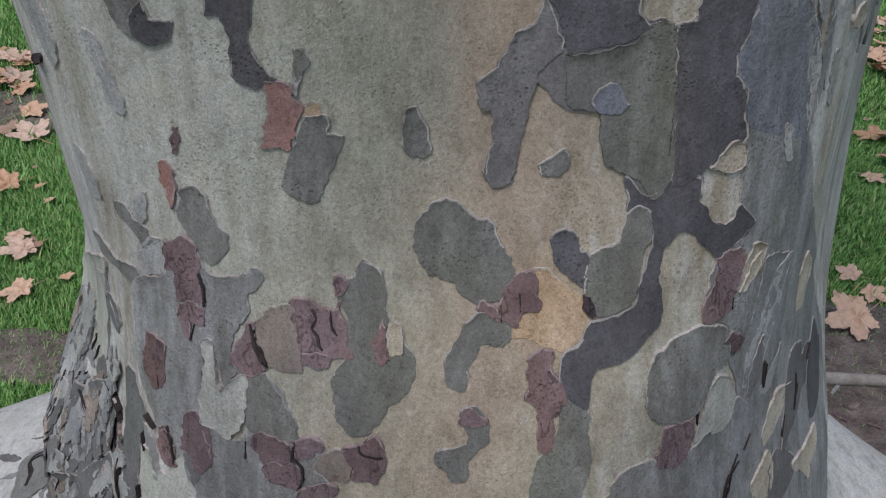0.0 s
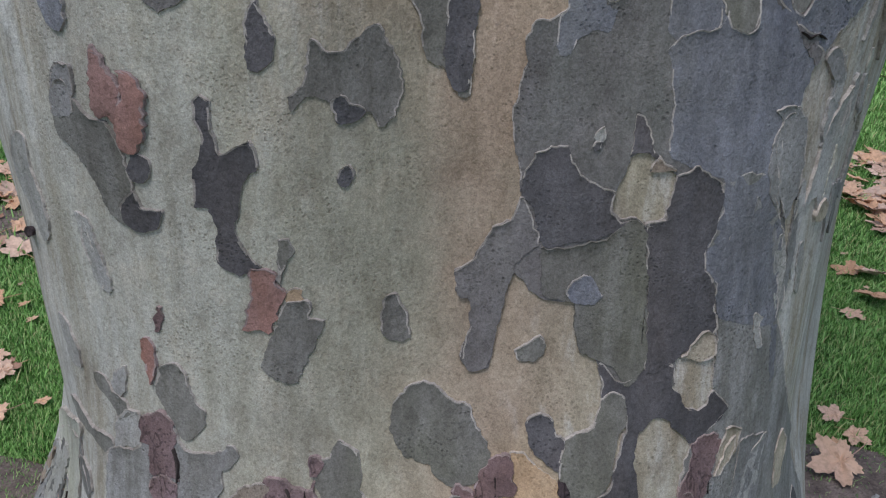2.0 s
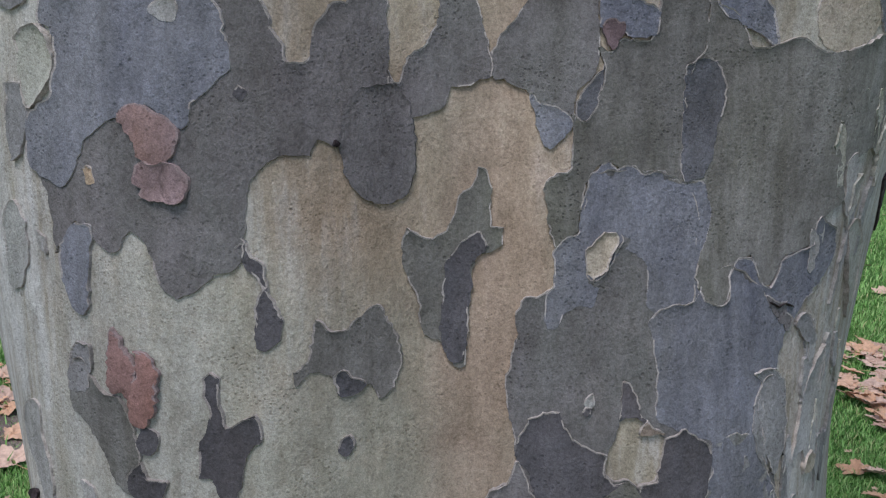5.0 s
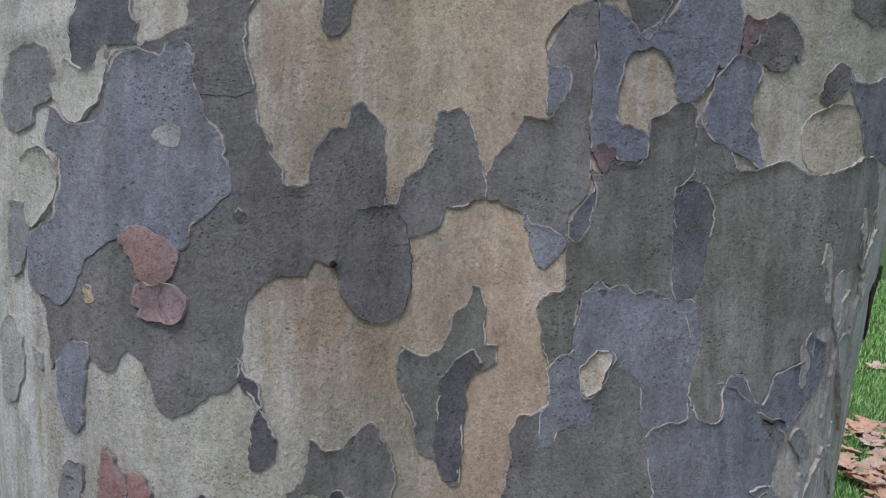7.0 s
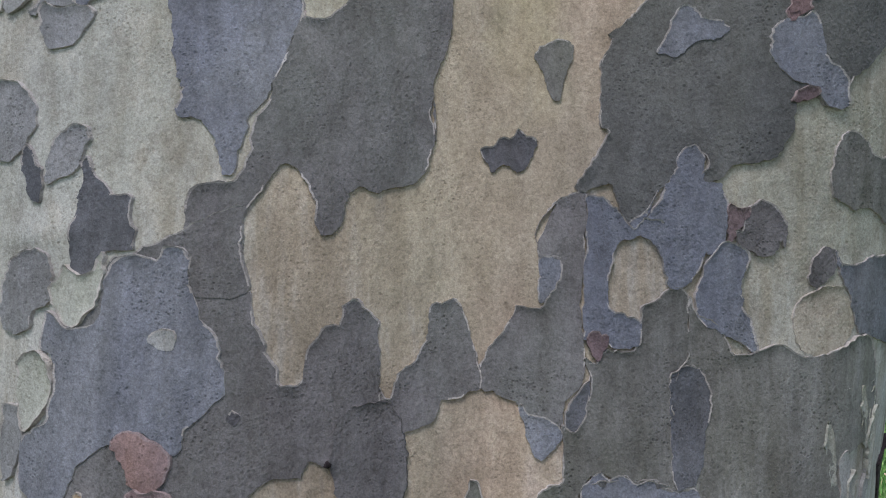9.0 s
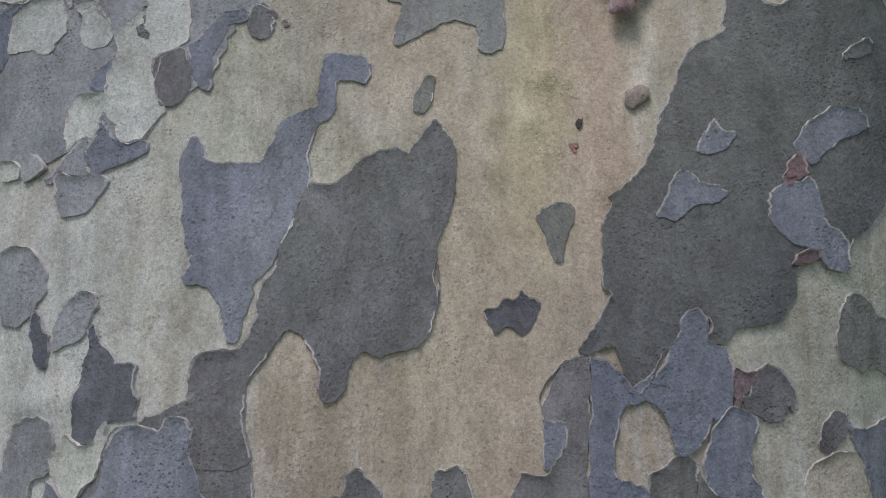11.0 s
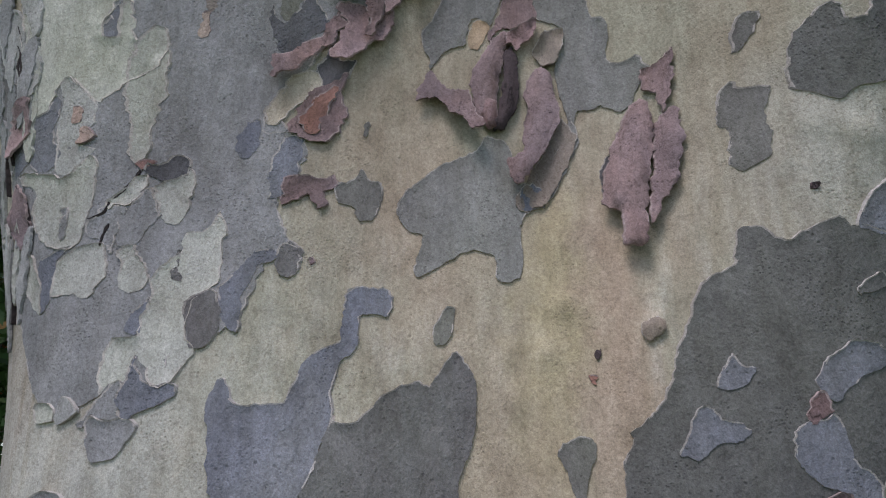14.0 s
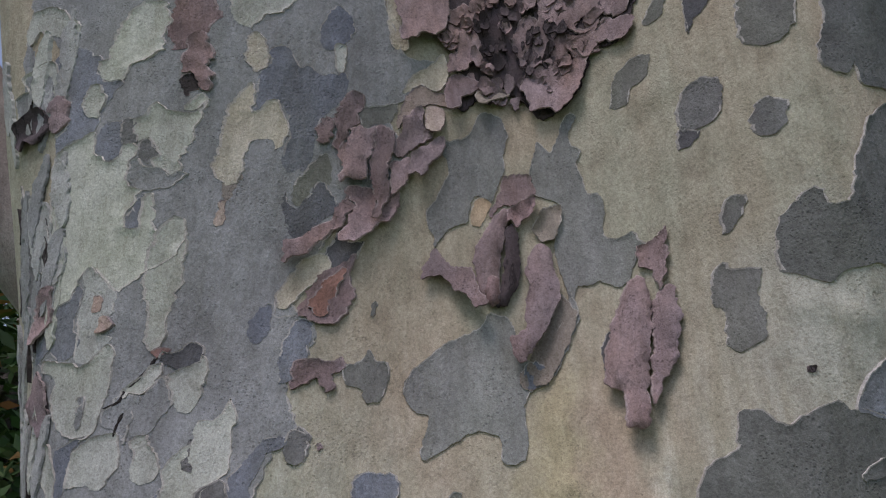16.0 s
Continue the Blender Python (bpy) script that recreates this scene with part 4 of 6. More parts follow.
plate("K", 1, [(-367,1042),(-350,1051),(-344,1047),(-358,1038),(-372,1035)], bulge=0.006)
plate("V", 1.8, [(255,828),(266,828),(270,815),(258,815)])
# thin near-black sliver beside the trunk's right silhouette
plate("K", 1, [(554,1378),(615,1388),(619,1401),(617,1368),(616,1333),(616,1312)])
plate("N", 1.3, [(-475,2407),(-455,2321),(-440,2267),(-423,2245),(-424,2200),(-440,2175),(-447,2148),(-468,2215),(-475,2306)])
plate("U", 2.2, [(-439,2168),(-419,2191),(-419,2236),(-430,2232),(-440,2205),(-444,2177)], curl=0.006)
plate("U", 2, [(-445,2111),(-435,2130),(-417,2105),(-413,2069),(-423,2048),(-443,2069)], curl=0.005)
plate("D", 2, [(566,652),(602,598),(555,542),(506,542),(500,619)])
plate("N", 2, [(335,760),(345,761),(347,718),(333,697),(325,681),(325,723)])
plate("S", 2, [(304,707),(336,674),(330,620),(313,588),(300,582),(300,654)])
plate("N", 2.2, [(420,695),(464,682),(465,603),(431,579),(407,564),(411,639)])
plate("C", 2, [(418,1084),(433,1098),(449,1086),(448,1072),(426,1073)])
plate("S", 2.2, [(330,1201),(338,1189),(336,1161),(344,1126),(363,1092),(377,1131),(374,1184),(355,1203)])
plate("D", 2.6, [(155,1171),(158,1177),(163,1175),(162,1170),(158,1167)])
plate("P", 2.2, [(160,1186),(165,1189),(166,1179),(163,1175),(158,1179)])
plate("W", 2, [(456,1332),(471,1342),(501,1307),(510,1254),(499,1231),(473,1281)])
plate("P", 2, [(440,1364),(434,1399),(447,1411),(454,1397),(457,1362),(450,1345)])
plate("S", 0.4, [(-253,2185),(-228,2205),(-200,2156),(-215,2130),(-226,2084),(-239,2112)])
plate("U", 2, [(152,2712),(211,2658),(226,2597),(175,2567),(141,2607),(111,2655)], curl=0.004)
plate("B", 2, [(94,2119),(114,2126),(130,2110),(110,2089),(94,2089)])
plate("D", 1.5, [(-200,2278),(-187,2310),(-180,2322),(-177,2298),(-161,2300),(-166,2282),(-173,2260),(-181,2255),(-193,2258)])
plate("C", 1.4, [(-238,2220),(-230,2246),(-218,2268),(-200,2278),(-193,2258),(-206,2236),(-215,2222),(-228,2197),(-237,2198)])
plate("U", 2, [(-214,2190),(-214,2214),(-206,2233),(-191,2254),(-180,2263),(-167,2278),(-165,2265),(-174,2247),(-167,2227),(-171,2201),(-178,2178),(-191,2177),(-203,2179)], curl=0.006)
plate("R", 2.8, [(-206,2211),(-195,2237),(-180,2257),(-177,2247),(-183,2217),(-188,2192),(-195,2187),(-204,2194)], curl=0.004)
plate("D", 1.2, [(221,2133),(231,2151),(245,2163),(236,2140),(226,2118),(220,2097)])
plate("U", 3, [(-109,2730),(-27,2749),(-20,2701),(-24,2659),(-41,2644),(-58,2647),(-74,2632),(-91,2621),(-97,2643),(-98,2669),(-108,2695)], curl=0.003, tip=0.012)
plate("C", 1.3, [(-125,2726),(-108,2731),(-106,2695),(-97,2669),(-95,2623),(-116,2619),(-122,2638),(-126,2671)])
plate("U", 5, [(195,2759),(295,2696),(323,2664),(315,2634),(302,2633),(290,2646),(277,2659),(246,2653),(249,2641),(270,2629),(252,2630),(232,2655),(207,2668),(182,2702)], curl=0.006)
plate("U", 4, [(277,2625),(290,2643),(302,2631),(319,2617),(319,2601),(302,2583),(285,2594),(274,2600)], tip=0.008)
plate("U", 5, [(237,2612),(269,2620),(281,2627),(289,2637),(278,2600),(265,2584),(252,2590)], curl=0.006)
plate("U", 5, [(182,2696),(207,2668),(230,2640),(230,2594),(216,2565),(203,2584),(183,2599),(146,2591),(125,2567),(155,2615),(166,2662)], curl=0.006)
plate("U", 4, [(124,2557),(145,2586),(182,2597),(204,2574),(234,2588),(267,2606),(255,2574),(242,2541),(226,2519),(192,2497),(177,2511),(143,2509),(139,2526)], curl=0.004, tip=0.008)
plate("U", 3.5, [(-32,2555),(-21,2580),(4,2582),(31,2574),(36,2560),(2,2534),(-3,2519),(-24,2513),(-31,2532)], tip=0.008)
plate("T", 4, [(25,2544),(36,2562),(58,2561),(76,2564),(100,2552),(92,2543),(69,2537),(51,2526),(34,2525)], tip=0.008)
plate("U", 4, [(-18,2701),(9,2722),(32,2709),(25,2686),(-8,2656),(-24,2664)], curl=0.006)
plate("U", 4, [(-20,2634),(3,2668),(24,2676),(40,2646),(28,2609),(0,2586),(-24,2584)], curl=0.006)
plate("T", 2.6, [(210,1149),(213,1159),(217,1164),(222,1157),(231,1155),(232,1149)])
plate("S", 1.9, [(330,1144),(332,1171),(342,1192),(354,1198),(347,1184),(341,1162),(343,1138),(350,1105),(337,1116)])
plate("P", 1.9, [(393,1099),(405,1149),(413,1181),(430,1203),(443,1212),(445,1183),(441,1141),(447,1096),(438,1076),(422,1074),(416,1105)])
plate("C", 2.2, [(251,969),(262,983),(270,994),(283,992),(284,965)])
plate("P", 1.9, [(333,987),(332,1002),(345,994),(342,984),(348,960),(340,960)])
plate("T", 0.8, [(-136,825),(-124,840),(-105,850),(-98,823),(-95,798),(-94,781),(-106,781),(-121,782),(-129,795)])
plate("V", 1.6, [(-105,852),(-93,856),(-81,850),(-71,846),(-67,855),(-62,838),(-57,802),(-66,800),(-72,800),(-78,803),(-86,804),(-95,805),(-98,823),(-105,839)])
plate("V", 1.8, [(-95,798),(-89,803),(-72,801),(-71,788),(-81,786),(-92,789),(-95,790)])
plate("V", 1.8, [(-147,810),(-141,824),(-137,823),(-135,809),(-129,795),(-123,781),(-126,775),(-139,770),(-151,778),(-156,777),(-153,797)])
plate("V", 2, [(-38,813),(-36,829),(-31,836),(-27,829),(-26,806),(-21,799),(-31,793),(-36,798)])
plate("C", 1.8, [(-28,841),(-19,832),(-14,821),(-12,806),(-21,801),(-25,808)])
plate("V", 2, [(-135,700),(-126,710),(-111,708),(-98,704),(-96,690),(-104,679),(-109,681),(-115,681),(-122,673),(-129,683)])
plate("V", 2, [(-95,704),(-89,714),(-77,717),(-70,708),(-78,696),(-90,687),(-95,694)])
plate("V", 2.2, [(-122,673),(-114,680),(-104,678),(-95,688),(-88,675),(-91,654),(-103,655),(-119,656),(-124,665)])
plate("V", 2, [(-91,652),(-83,661),(-62,668),(-63,649),(-91,641)])
plate("V", 1.8, [(-55,708),(-43,717),(-33,725),(-25,723),(-20,706),(-22,687),(-27,676),(-45,675),(-47,692)])
plate("T", 1, [(-83,676),(-75,699),(-63,706),(-50,707),(-46,692),(-48,675),(-62,670),(-80,664)])
plate("V", 2, [(65,844),(68,860),(77,874),(88,882),(96,879),(100,864),(97,846),(84,843),(82,832),(72,831),(69,836)])
plate("V", 2, [(45,846),(49,852),(59,848),(66,843),(67,833),(59,837),(50,842)])
plate("V", 2, [(-73,877),(-68,878),(-62,874),(-66,860),(-70,860)])
plate("V", 2, [(91,804),(104,812),(112,804),(113,791),(121,778),(123,762),(115,751),(116,732),(109,717),(101,722),(101,739),(98,759),(91,772)])
plate("V", 1.8, [(37,742),(41,756),(49,755),(60,745),(50,739)])
plate("K", 2.6, [(138,858),(144,856),(149,848),(146,839),(139,843),(137,850)])
plate("P", 1.5, [(315,714),(316,756),(333,780),(342,817),(354,837),(384,846),(375,805),(364,768),(356,746),(347,723),(325,716)])
plate("V", 2, [(253,818),(255,838),(268,861),(267,878),(280,884),(300,879),(298,859),(290,834),(286,819),(271,811)])
plate("V", 2, [(283,782),(291,792),(307,780),(307,764),(296,765)])
plate("P", 1.5, [(346,692),(363,701),(381,718),(387,727),(379,691),(366,679),(353,681)])
plate("N", 1.6, [(441,612),(443,659),(495,659),(546,627),(526,608),(472,608),(458,597)])
plate("N", 1.6, [(375,570),(396,579),(442,537),(442,510),(407,498),(376,523)])
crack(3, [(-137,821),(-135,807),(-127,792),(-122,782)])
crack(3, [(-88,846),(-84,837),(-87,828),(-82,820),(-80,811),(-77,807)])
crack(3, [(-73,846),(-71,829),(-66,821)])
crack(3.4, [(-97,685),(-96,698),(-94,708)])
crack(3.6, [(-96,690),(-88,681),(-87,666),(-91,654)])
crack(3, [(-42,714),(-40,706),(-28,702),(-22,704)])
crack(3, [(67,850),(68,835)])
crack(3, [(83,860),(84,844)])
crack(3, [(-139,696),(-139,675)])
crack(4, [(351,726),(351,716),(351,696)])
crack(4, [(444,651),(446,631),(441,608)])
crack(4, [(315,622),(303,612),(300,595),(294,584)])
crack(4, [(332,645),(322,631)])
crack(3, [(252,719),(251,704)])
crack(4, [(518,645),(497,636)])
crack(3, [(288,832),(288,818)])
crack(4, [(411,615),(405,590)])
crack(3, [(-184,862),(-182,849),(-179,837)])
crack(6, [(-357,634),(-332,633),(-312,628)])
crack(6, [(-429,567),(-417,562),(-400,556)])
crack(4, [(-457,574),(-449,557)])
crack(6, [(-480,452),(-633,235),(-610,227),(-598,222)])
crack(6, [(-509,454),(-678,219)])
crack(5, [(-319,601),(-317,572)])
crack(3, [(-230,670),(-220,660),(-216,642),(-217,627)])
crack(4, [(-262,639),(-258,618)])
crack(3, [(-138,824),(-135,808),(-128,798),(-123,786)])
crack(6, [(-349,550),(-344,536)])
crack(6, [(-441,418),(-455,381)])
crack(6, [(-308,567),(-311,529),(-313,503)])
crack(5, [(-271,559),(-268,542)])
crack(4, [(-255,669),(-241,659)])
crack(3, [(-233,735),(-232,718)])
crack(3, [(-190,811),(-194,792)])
plate("S", 1.2, [(-447,636),(-446,668),(-414,679),(-406,641),(-412,611),(-432,614)])
plate("S", 1.2, [(-326,806),(-324,771),(-309,756),(-310,735),(-332,735),(-346,759)])
plate("N", 1.3, [(-345,762),(-321,782),(-303,776),(-298,756),(-315,735),(-334,746)])
plate("N", 1.3, [(-293,707),(-275,712),(-262,689),(-255,666),(-268,618),(-271,555),(-280,533),(-297,518),(-304,571),(-298,640)])
plate("W", 1.5, [(-463,467),(-480,505),(-487,548),(-470,556),(-444,510),(-430,484),(-448,476)])
plate("W", 1.1, [(-454,722),(-333,801),(-383,733),(-388,675),(-378,648),(-399,628),(-433,676)])
plate("N", 1.6, [(-403,621),(-396,635),(-379,650),(-360,640),(-378,617),(-398,612)])
plate("S", 1.3, [(-475,552),(-500,599),(-491,643),(-483,676),(-450,633),(-432,601),(-438,579),(-450,552)])
plate("S", 1.3, [(-261,656),(-246,643),(-240,622),(-239,589),(-248,591),(-257,627)])
plate("N", 1.5, [(-203,650),(-196,656),(-191,645),(-185,640),(-189,617),(-194,612),(-199,628)])
plate("T", 1, [(237,1927),(240,1938),(247,1944),(256,1945),(262,1938),(261,1929),(254,1923),(246,1920),(240,1922)], bulge=0.013)
plate("W", 1.3, [(-425,2422),(-410,2438),(-396,2444),(-386,2451),(-384,2420),(-378,2410),(-370,2403),(-364,2411),(-361,2425),(-353,2428),(-349,2421),(-351,2410),(-356,2403),(-357,2375),(-351,2362),(-345,2358),(-351,2334),(-356,2319),(-355,2306),(-346,2302),(-345,2321),(-342,2352),(-337,2354),(-335,2336),(-335,2310),(-332,2299),(-326,2312),(-321,2320),(-315,2317),(-312,2291),(-318,2263),(-336,2243),(-346,2231),(-354,2218),(-362,2225),(-369,2239),(-378,2253),(-385,2251),(-392,2233),(-401,2216),(-411,2209),(-419,2212),(-423,2259),(-428,2300),(-428,2357)])
plate("W", 1.35, [(-336,2282),(-331,2299),(-326,2312),(-321,2320),(-315,2317),(-312,2303),(-311,2260),(-311,2228),(-314,2209),(-317,2191),(-316,2163),(-316,2148),(-322,2137),(-327,2143),(-331,2167),(-331,2191),(-336,2206),(-338,2227),(-337,2243)])
plate("B", 1.5, [(-347,2349),(-343,2354),(-345,2323),(-345,2302),(-354,2304),(-356,2318),(-351,2333)])
plate("N", 1.6, [(-363,2454),(-361,2465),(-357,2469),(-351,2467),(-353,2455),(-353,2444),(-349,2430),(-355,2427),(-361,2426),(-364,2438)])
plate("N", 1.4, [(-349,2428),(-342,2437),(-338,2424),(-336,2413),(-341,2407),(-342,2396),(-349,2407)])
plate("S", 1.9, [(-356,2400),(-349,2407),(-342,2395),(-332,2389),(-325,2378),(-319,2387),(-316,2382),(-322,2370),(-327,2361),(-336,2359),(-345,2358),(-352,2364),(-357,2375),(-357,2391)])
plate("B", 1.4, [(-382,2451),(-377,2459),(-370,2464),(-363,2465),(-363,2442),(-361,2425),(-366,2408),(-371,2404),(-378,2411),(-384,2420)])
plate("M", 1.6, [(-292,2343),(-287,2346),(-287,2327),(-289,2309),(-293,2306),(-294,2326)])
plate("T", 1.3, [(-289,2372),(-279,2379),(-276,2388),(-280,2370),(-284,2353),(-286,2346),(-291,2350)])
plate("B", 1.5, [(-436,2214),(-424,2213),(-411,2208),(-400,2214),(-392,2231),(-386,2225),(-386,2210),(-391,2189),(-390,2174),(-383,2158),(-387,2144),(-395,2137),(-407,2138),(-421,2153),(-429,2148),(-438,2136),(-442,2159),(-440,2189)])
plate("P", 1.4, [(-387,2245),(-379,2253),(-370,2241),(-364,2229),(-356,2217),(-357,2202),(-357,2189),(-365,2184),(-367,2173),(-363,2162),(-356,2157),(-364,2140),(-370,2130),(-378,2126),(-387,2133),(-386,2151),(-386,2173),(-389,2189),(-385,2210),(-384,2225)])
plate("M", 2.0, [(-375,2208),(-370,2215),(-366,2203),(-368,2193),(-375,2192)])
plate("M", 2.2, [(-366,2180),(-358,2185),(-354,2174),(-359,2167),(-366,2164)], curl=0.004)
plate("W", 1.5, [(-420,2142),(-406,2136),(-397,2133),(-387,2131),(-378,2124),(-370,2128),(-364,2139),(-355,2150),(-351,2131),(-350,2110),(-351,2082),(-352,2065),(-353,2055),(-358,2042),(-365,2036),(-380,2039),(-396,2051),(-405,2067),(-412,2093),(-407,2109),(-415,2122),(-428,2127),(-426,2140)])
plate("S", 2.4, [(-376,2054),(-374,2085),(-368,2081),(-371,2047)])
plate("W", 1.6, [(-340,2089),(-333,2098),(-326,2108),(-320,2119),(-313,2123),(-311,2115),(-315,2101),(-319,2090),(-325,2084),(-333,2086),(-336,2081)])
plate("D", 2.2, [(-311,2136),(-305,2137),(-299,2147),(-293,2149),(-286,2142),(-286,2134),(-287,2123),(-295,2118),(-302,2114),(-308,2119),(-313,2121),(-318,2130),(-314,2137)])
plate("R", 2.6, [(-322,2136),(-319,2140),(-313,2139),(-318,2130)])
plate("W", 1.7, [(-306,2108),(-300,2114),(-293,2119),(-288,2125),(-286,2132),(-281,2125),(-279,2109),(-280,2090),(-280,2076),(-283,2065),(-288,2062),(-294,2064),(-299,2072),(-302,2083),(-305,2094)])
crack(3, [(-319,2128),(-323,2115),(-329,2101),(-334,2093)])
crack(3, [(-336,2089),(-339,2077),(-345,2072),(-351,2070)])
crack(3, [(-334,2063),(-337,2050),(-338,2036)])
crack(4, [(-420,2250),(-422,2232),(-431,2214),(-440,2198),(-445,2181),(-442,2158)])
crack(4, [(-435,2129),(-424,2110),(-416,2087),(-411,2065),(-414,2046)])
crack(4, [(-433,2312),(-429,2297),(-433,2282),(-430,2268)])
plate("W", 1.25, [(-279,2024),(-276,2051),(-262,2056),(-257,2080),(-247,2052),(-245,2024),(-243,1990),(-246,1985),(-254,1979),(-259,1965),(-260,1946),(-256,1927),(-249,1915),(-255,1897),(-261,1883),(-268,1875),(-275,1877),(-283,1892),(-291,1910),(-294,1913),(-296,1904),(-296,1884),(-304,1884),(-310,1881),(-315,1870),(-320,1894),(-318,1911),(-312,1929),(-295,1933),(-295,1953),(-292,1965),(-291,1978),(-296,1991),(-290,2007),(-285,2016)])
plate("N", 1.7, [(-281,2024),(-278,2031),(-275,2004),(-271,1992),(-279,1997),(-282,2004),(-278,2011)])
plate("B", 1.6, [(-396,2026),(-386,2032),(-371,2037),(-363,2039),(-370,2030),(-375,2024),(-376,2007),(-377,1998),(-378,1979),(-383,1966),(-388,1964),(-389,1980),(-391,2000),(-396,2014)])
plate("W", 1.5, [(-375,2004),(-373,2022),(-364,2030),(-357,2036),(-336,2040),(-332,2026),(-330,2009),(-332,1993),(-336,1984),(-341,1976),(-349,1980),(-355,1984),(-366,1982),(-375,1981),(-376,1994)])
plate("W", 1.4, [(-428,2014),(-415,2035),(-405,2033),(-399,2015),(-392,2000),(-390,1980),(-389,1964),(-395,1968),(-402,1979),(-411,1991),(-424,1994)])
plate("W", 1.6, [(-323,2025),(-321,2035),(-312,2035),(-308,2025),(-304,2017),(-298,2004),(-296,1993),(-299,1985),(-309,1980),(-316,1986),(-320,1996),(-318,2009)])
plate("B", 1.8, [(-306,1938),(-304,1950),(-300,1963),(-294,1969),(-292,1975),(-292,1965),(-295,1952),(-294,1936),(-302,1934)])
plate("S", 1.8, [(-340,2087),(-333,2086),(-325,2083),(-326,2066),(-328,2046),(-329,2026),(-336,2040),(-352,2051),(-352,2065),(-345,2072)])
plate("S", 2.0, [(-326,2070),(-319,2090),(-315,2101),(-309,2107),(-304,2090),(-299,2072),(-306,2052),(-312,2035),(-321,2035),(-327,2042)])
plate("N", 1.9, [(-260,1943),(-264,1962),(-261,1975),(-251,1981),(-243,1981),(-235,1955),(-234,1936),(-240,1921),(-246,1915),(-254,1921)])
plate("B", 1.7, [(-242,1982),(-237,1994),(-231,2008),(-221,2029),(-208,2033),(-203,2026),(-208,2017),(-216,2013),(-218,1998),(-222,1981),(-220,1955),(-220,1935),(-228,1942),(-236,1955)])
plate("N", 1.5, [(-202,2037),(-196,2044),(-186,2038),(-182,2027),(-184,2010),(-189,1999),(-194,2002),(-199,2016),(-203,2026)])
plate("G", 1.6, [(142,1447),(154,1439),(166,1454),(174,1491),(165,1507),(180,1502),(188,1512),(198,1515),(219,1514),(226,1528),(230,1553),(245,1561),(261,1573),(277,1564),(276,1508),(265,1492),(257,1454),(255,1386),(240,1386),(234,1393),(216,1391),(201,1399),(186,1397),(177,1402),(166,1398),(157,1385),(151,1359),(149,1337),(137,1331),(127,1323),(121,1337),(117,1363),(114,1376),(123,1390),(140,1395),(142,1427)])
plate("G", 1.6, [(277,1564),(283,1554),(292,1544),(307,1536),(314,1524),(323,1509),(347,1511),(360,1520),(374,1516),(392,1506),(417,1507),(437,1514),(461,1525),(486,1512),(509,1429),(441,1404),(431,1387),(440,1363),(415,1351),(404,1343),(398,1323),(380,1316),(363,1312),(356,1296),(345,1284),(337,1289),(331,1303),(326,1314),(313,1312),(303,1299),(299,1272),(291,1267),(280,1271),(268,1284),(265,1300),(277,1326),(284,1347),(282,1377),(276,1385),(255,1386),(257,1454),(265,1492),(276,1508)])
plate("Q", 2.2, [(254,1388),(255,1454),(257,1487),(265,1496),(282,1499),(293,1490),(300,1471),(297,1455),(290,1433),(285,1411),(276,1389)])
plate("Q", 1.3, [(145,1453),(151,1467),(164,1480),(174,1491),(167,1454),(154,1440),(142,1438)])
plate("B", 1.3, [(126,1320),(137,1333),(149,1336),(153,1365),(159,1389),(167,1398),(179,1404),(188,1397),(202,1400),(216,1392),(236,1396),(242,1387),(276,1385),(284,1375),(285,1350),(281,1325),(269,1302),(262,1269),(239,1259),(217,1270),(217,1306),(206,1318),(192,1322),(173,1296),(165,1270),(144,1268),(136,1261),(130,1250),(121,1249),(117,1270),(122,1283),(127,1288)])
plate("C", 1.6, [(168,1334),(178,1339),(189,1337),(188,1329),(181,1316),(178,1303),(169,1298),(165,1293),(158,1297),(155,1314),(159,1324)])
plate("B", 1.35, [(269,1302),(271,1283),(280,1273),(292,1267),(301,1273),(303,1298),(312,1311),(328,1314),(334,1300),(339,1289),(349,1283),(358,1293),(366,1310),(386,1316),(400,1323),(402,1342),(410,1351),(419,1342),(434,1336),(437,1312),(424,1291),(402,1270),(373,1240),(357,1197),(339,1177),(330,1145),(339,1115),(353,1094),(364,1070),(362,1031),(370,979),(284,1006),(281,1040),(270,1049),(265,1070),(269,1087),(279,1108),(281,1138),(268,1146),(245,1154),(226,1165),(226,1208),(220,1255),(239,1270),(262,1274)])
plate("N", 1.9, [(345,1275),(359,1268),(372,1268),(370,1260),(380,1250),(373,1240),(361,1249),(351,1261)])
plate("S", 2.0, [(387,1244),(392,1253),(405,1250),(413,1237),(424,1221),(412,1217),(395,1231)])
plate("C", 1.3, [(-501,499),(-491,543),(-464,546),(-447,525),(-439,497),(-441,473),(-459,463),(-476,485)])
plate("W", 1.2, [(-482,729),(-320,831),(-333,786),(-352,725),(-374,644),(-398,610),(-427,639),(-464,681)])
plate("W", 1.7, [(-183,795),(-172,799),(-169,775),(-163,745),(-155,760),(-139,771),(-139,734),(-143,710),(-157,691),(-168,696),(-183,700),(-184,730),(-180,758)])
plate("V", 2.0, [(-205,689),(-198,700),(-186,699),(-174,694),(-171,667),(-178,641),(-190,635),(-200,652),(-206,655)])
plate("V", 2.0, [(-235,660),(-223,671),(-217,649),(-216,627),(-229,619),(-236,633)])
plate("N", 1.8, [(-420,570),(-379,616),(-337,634),(-316,627),(-314,598),(-325,556),(-348,545),(-373,540),(-401,542)], curl=0.003)
plate("W", 1.3, [(-263,625),(-253,624),(-245,599),(-233,608),(-225,605),(-211,637),(-206,648),(-200,621),(-192,594),(-257,548),(-264,585)])
crack(5, [(-353,633),(-334,628),(-316,626),(-310,615)])
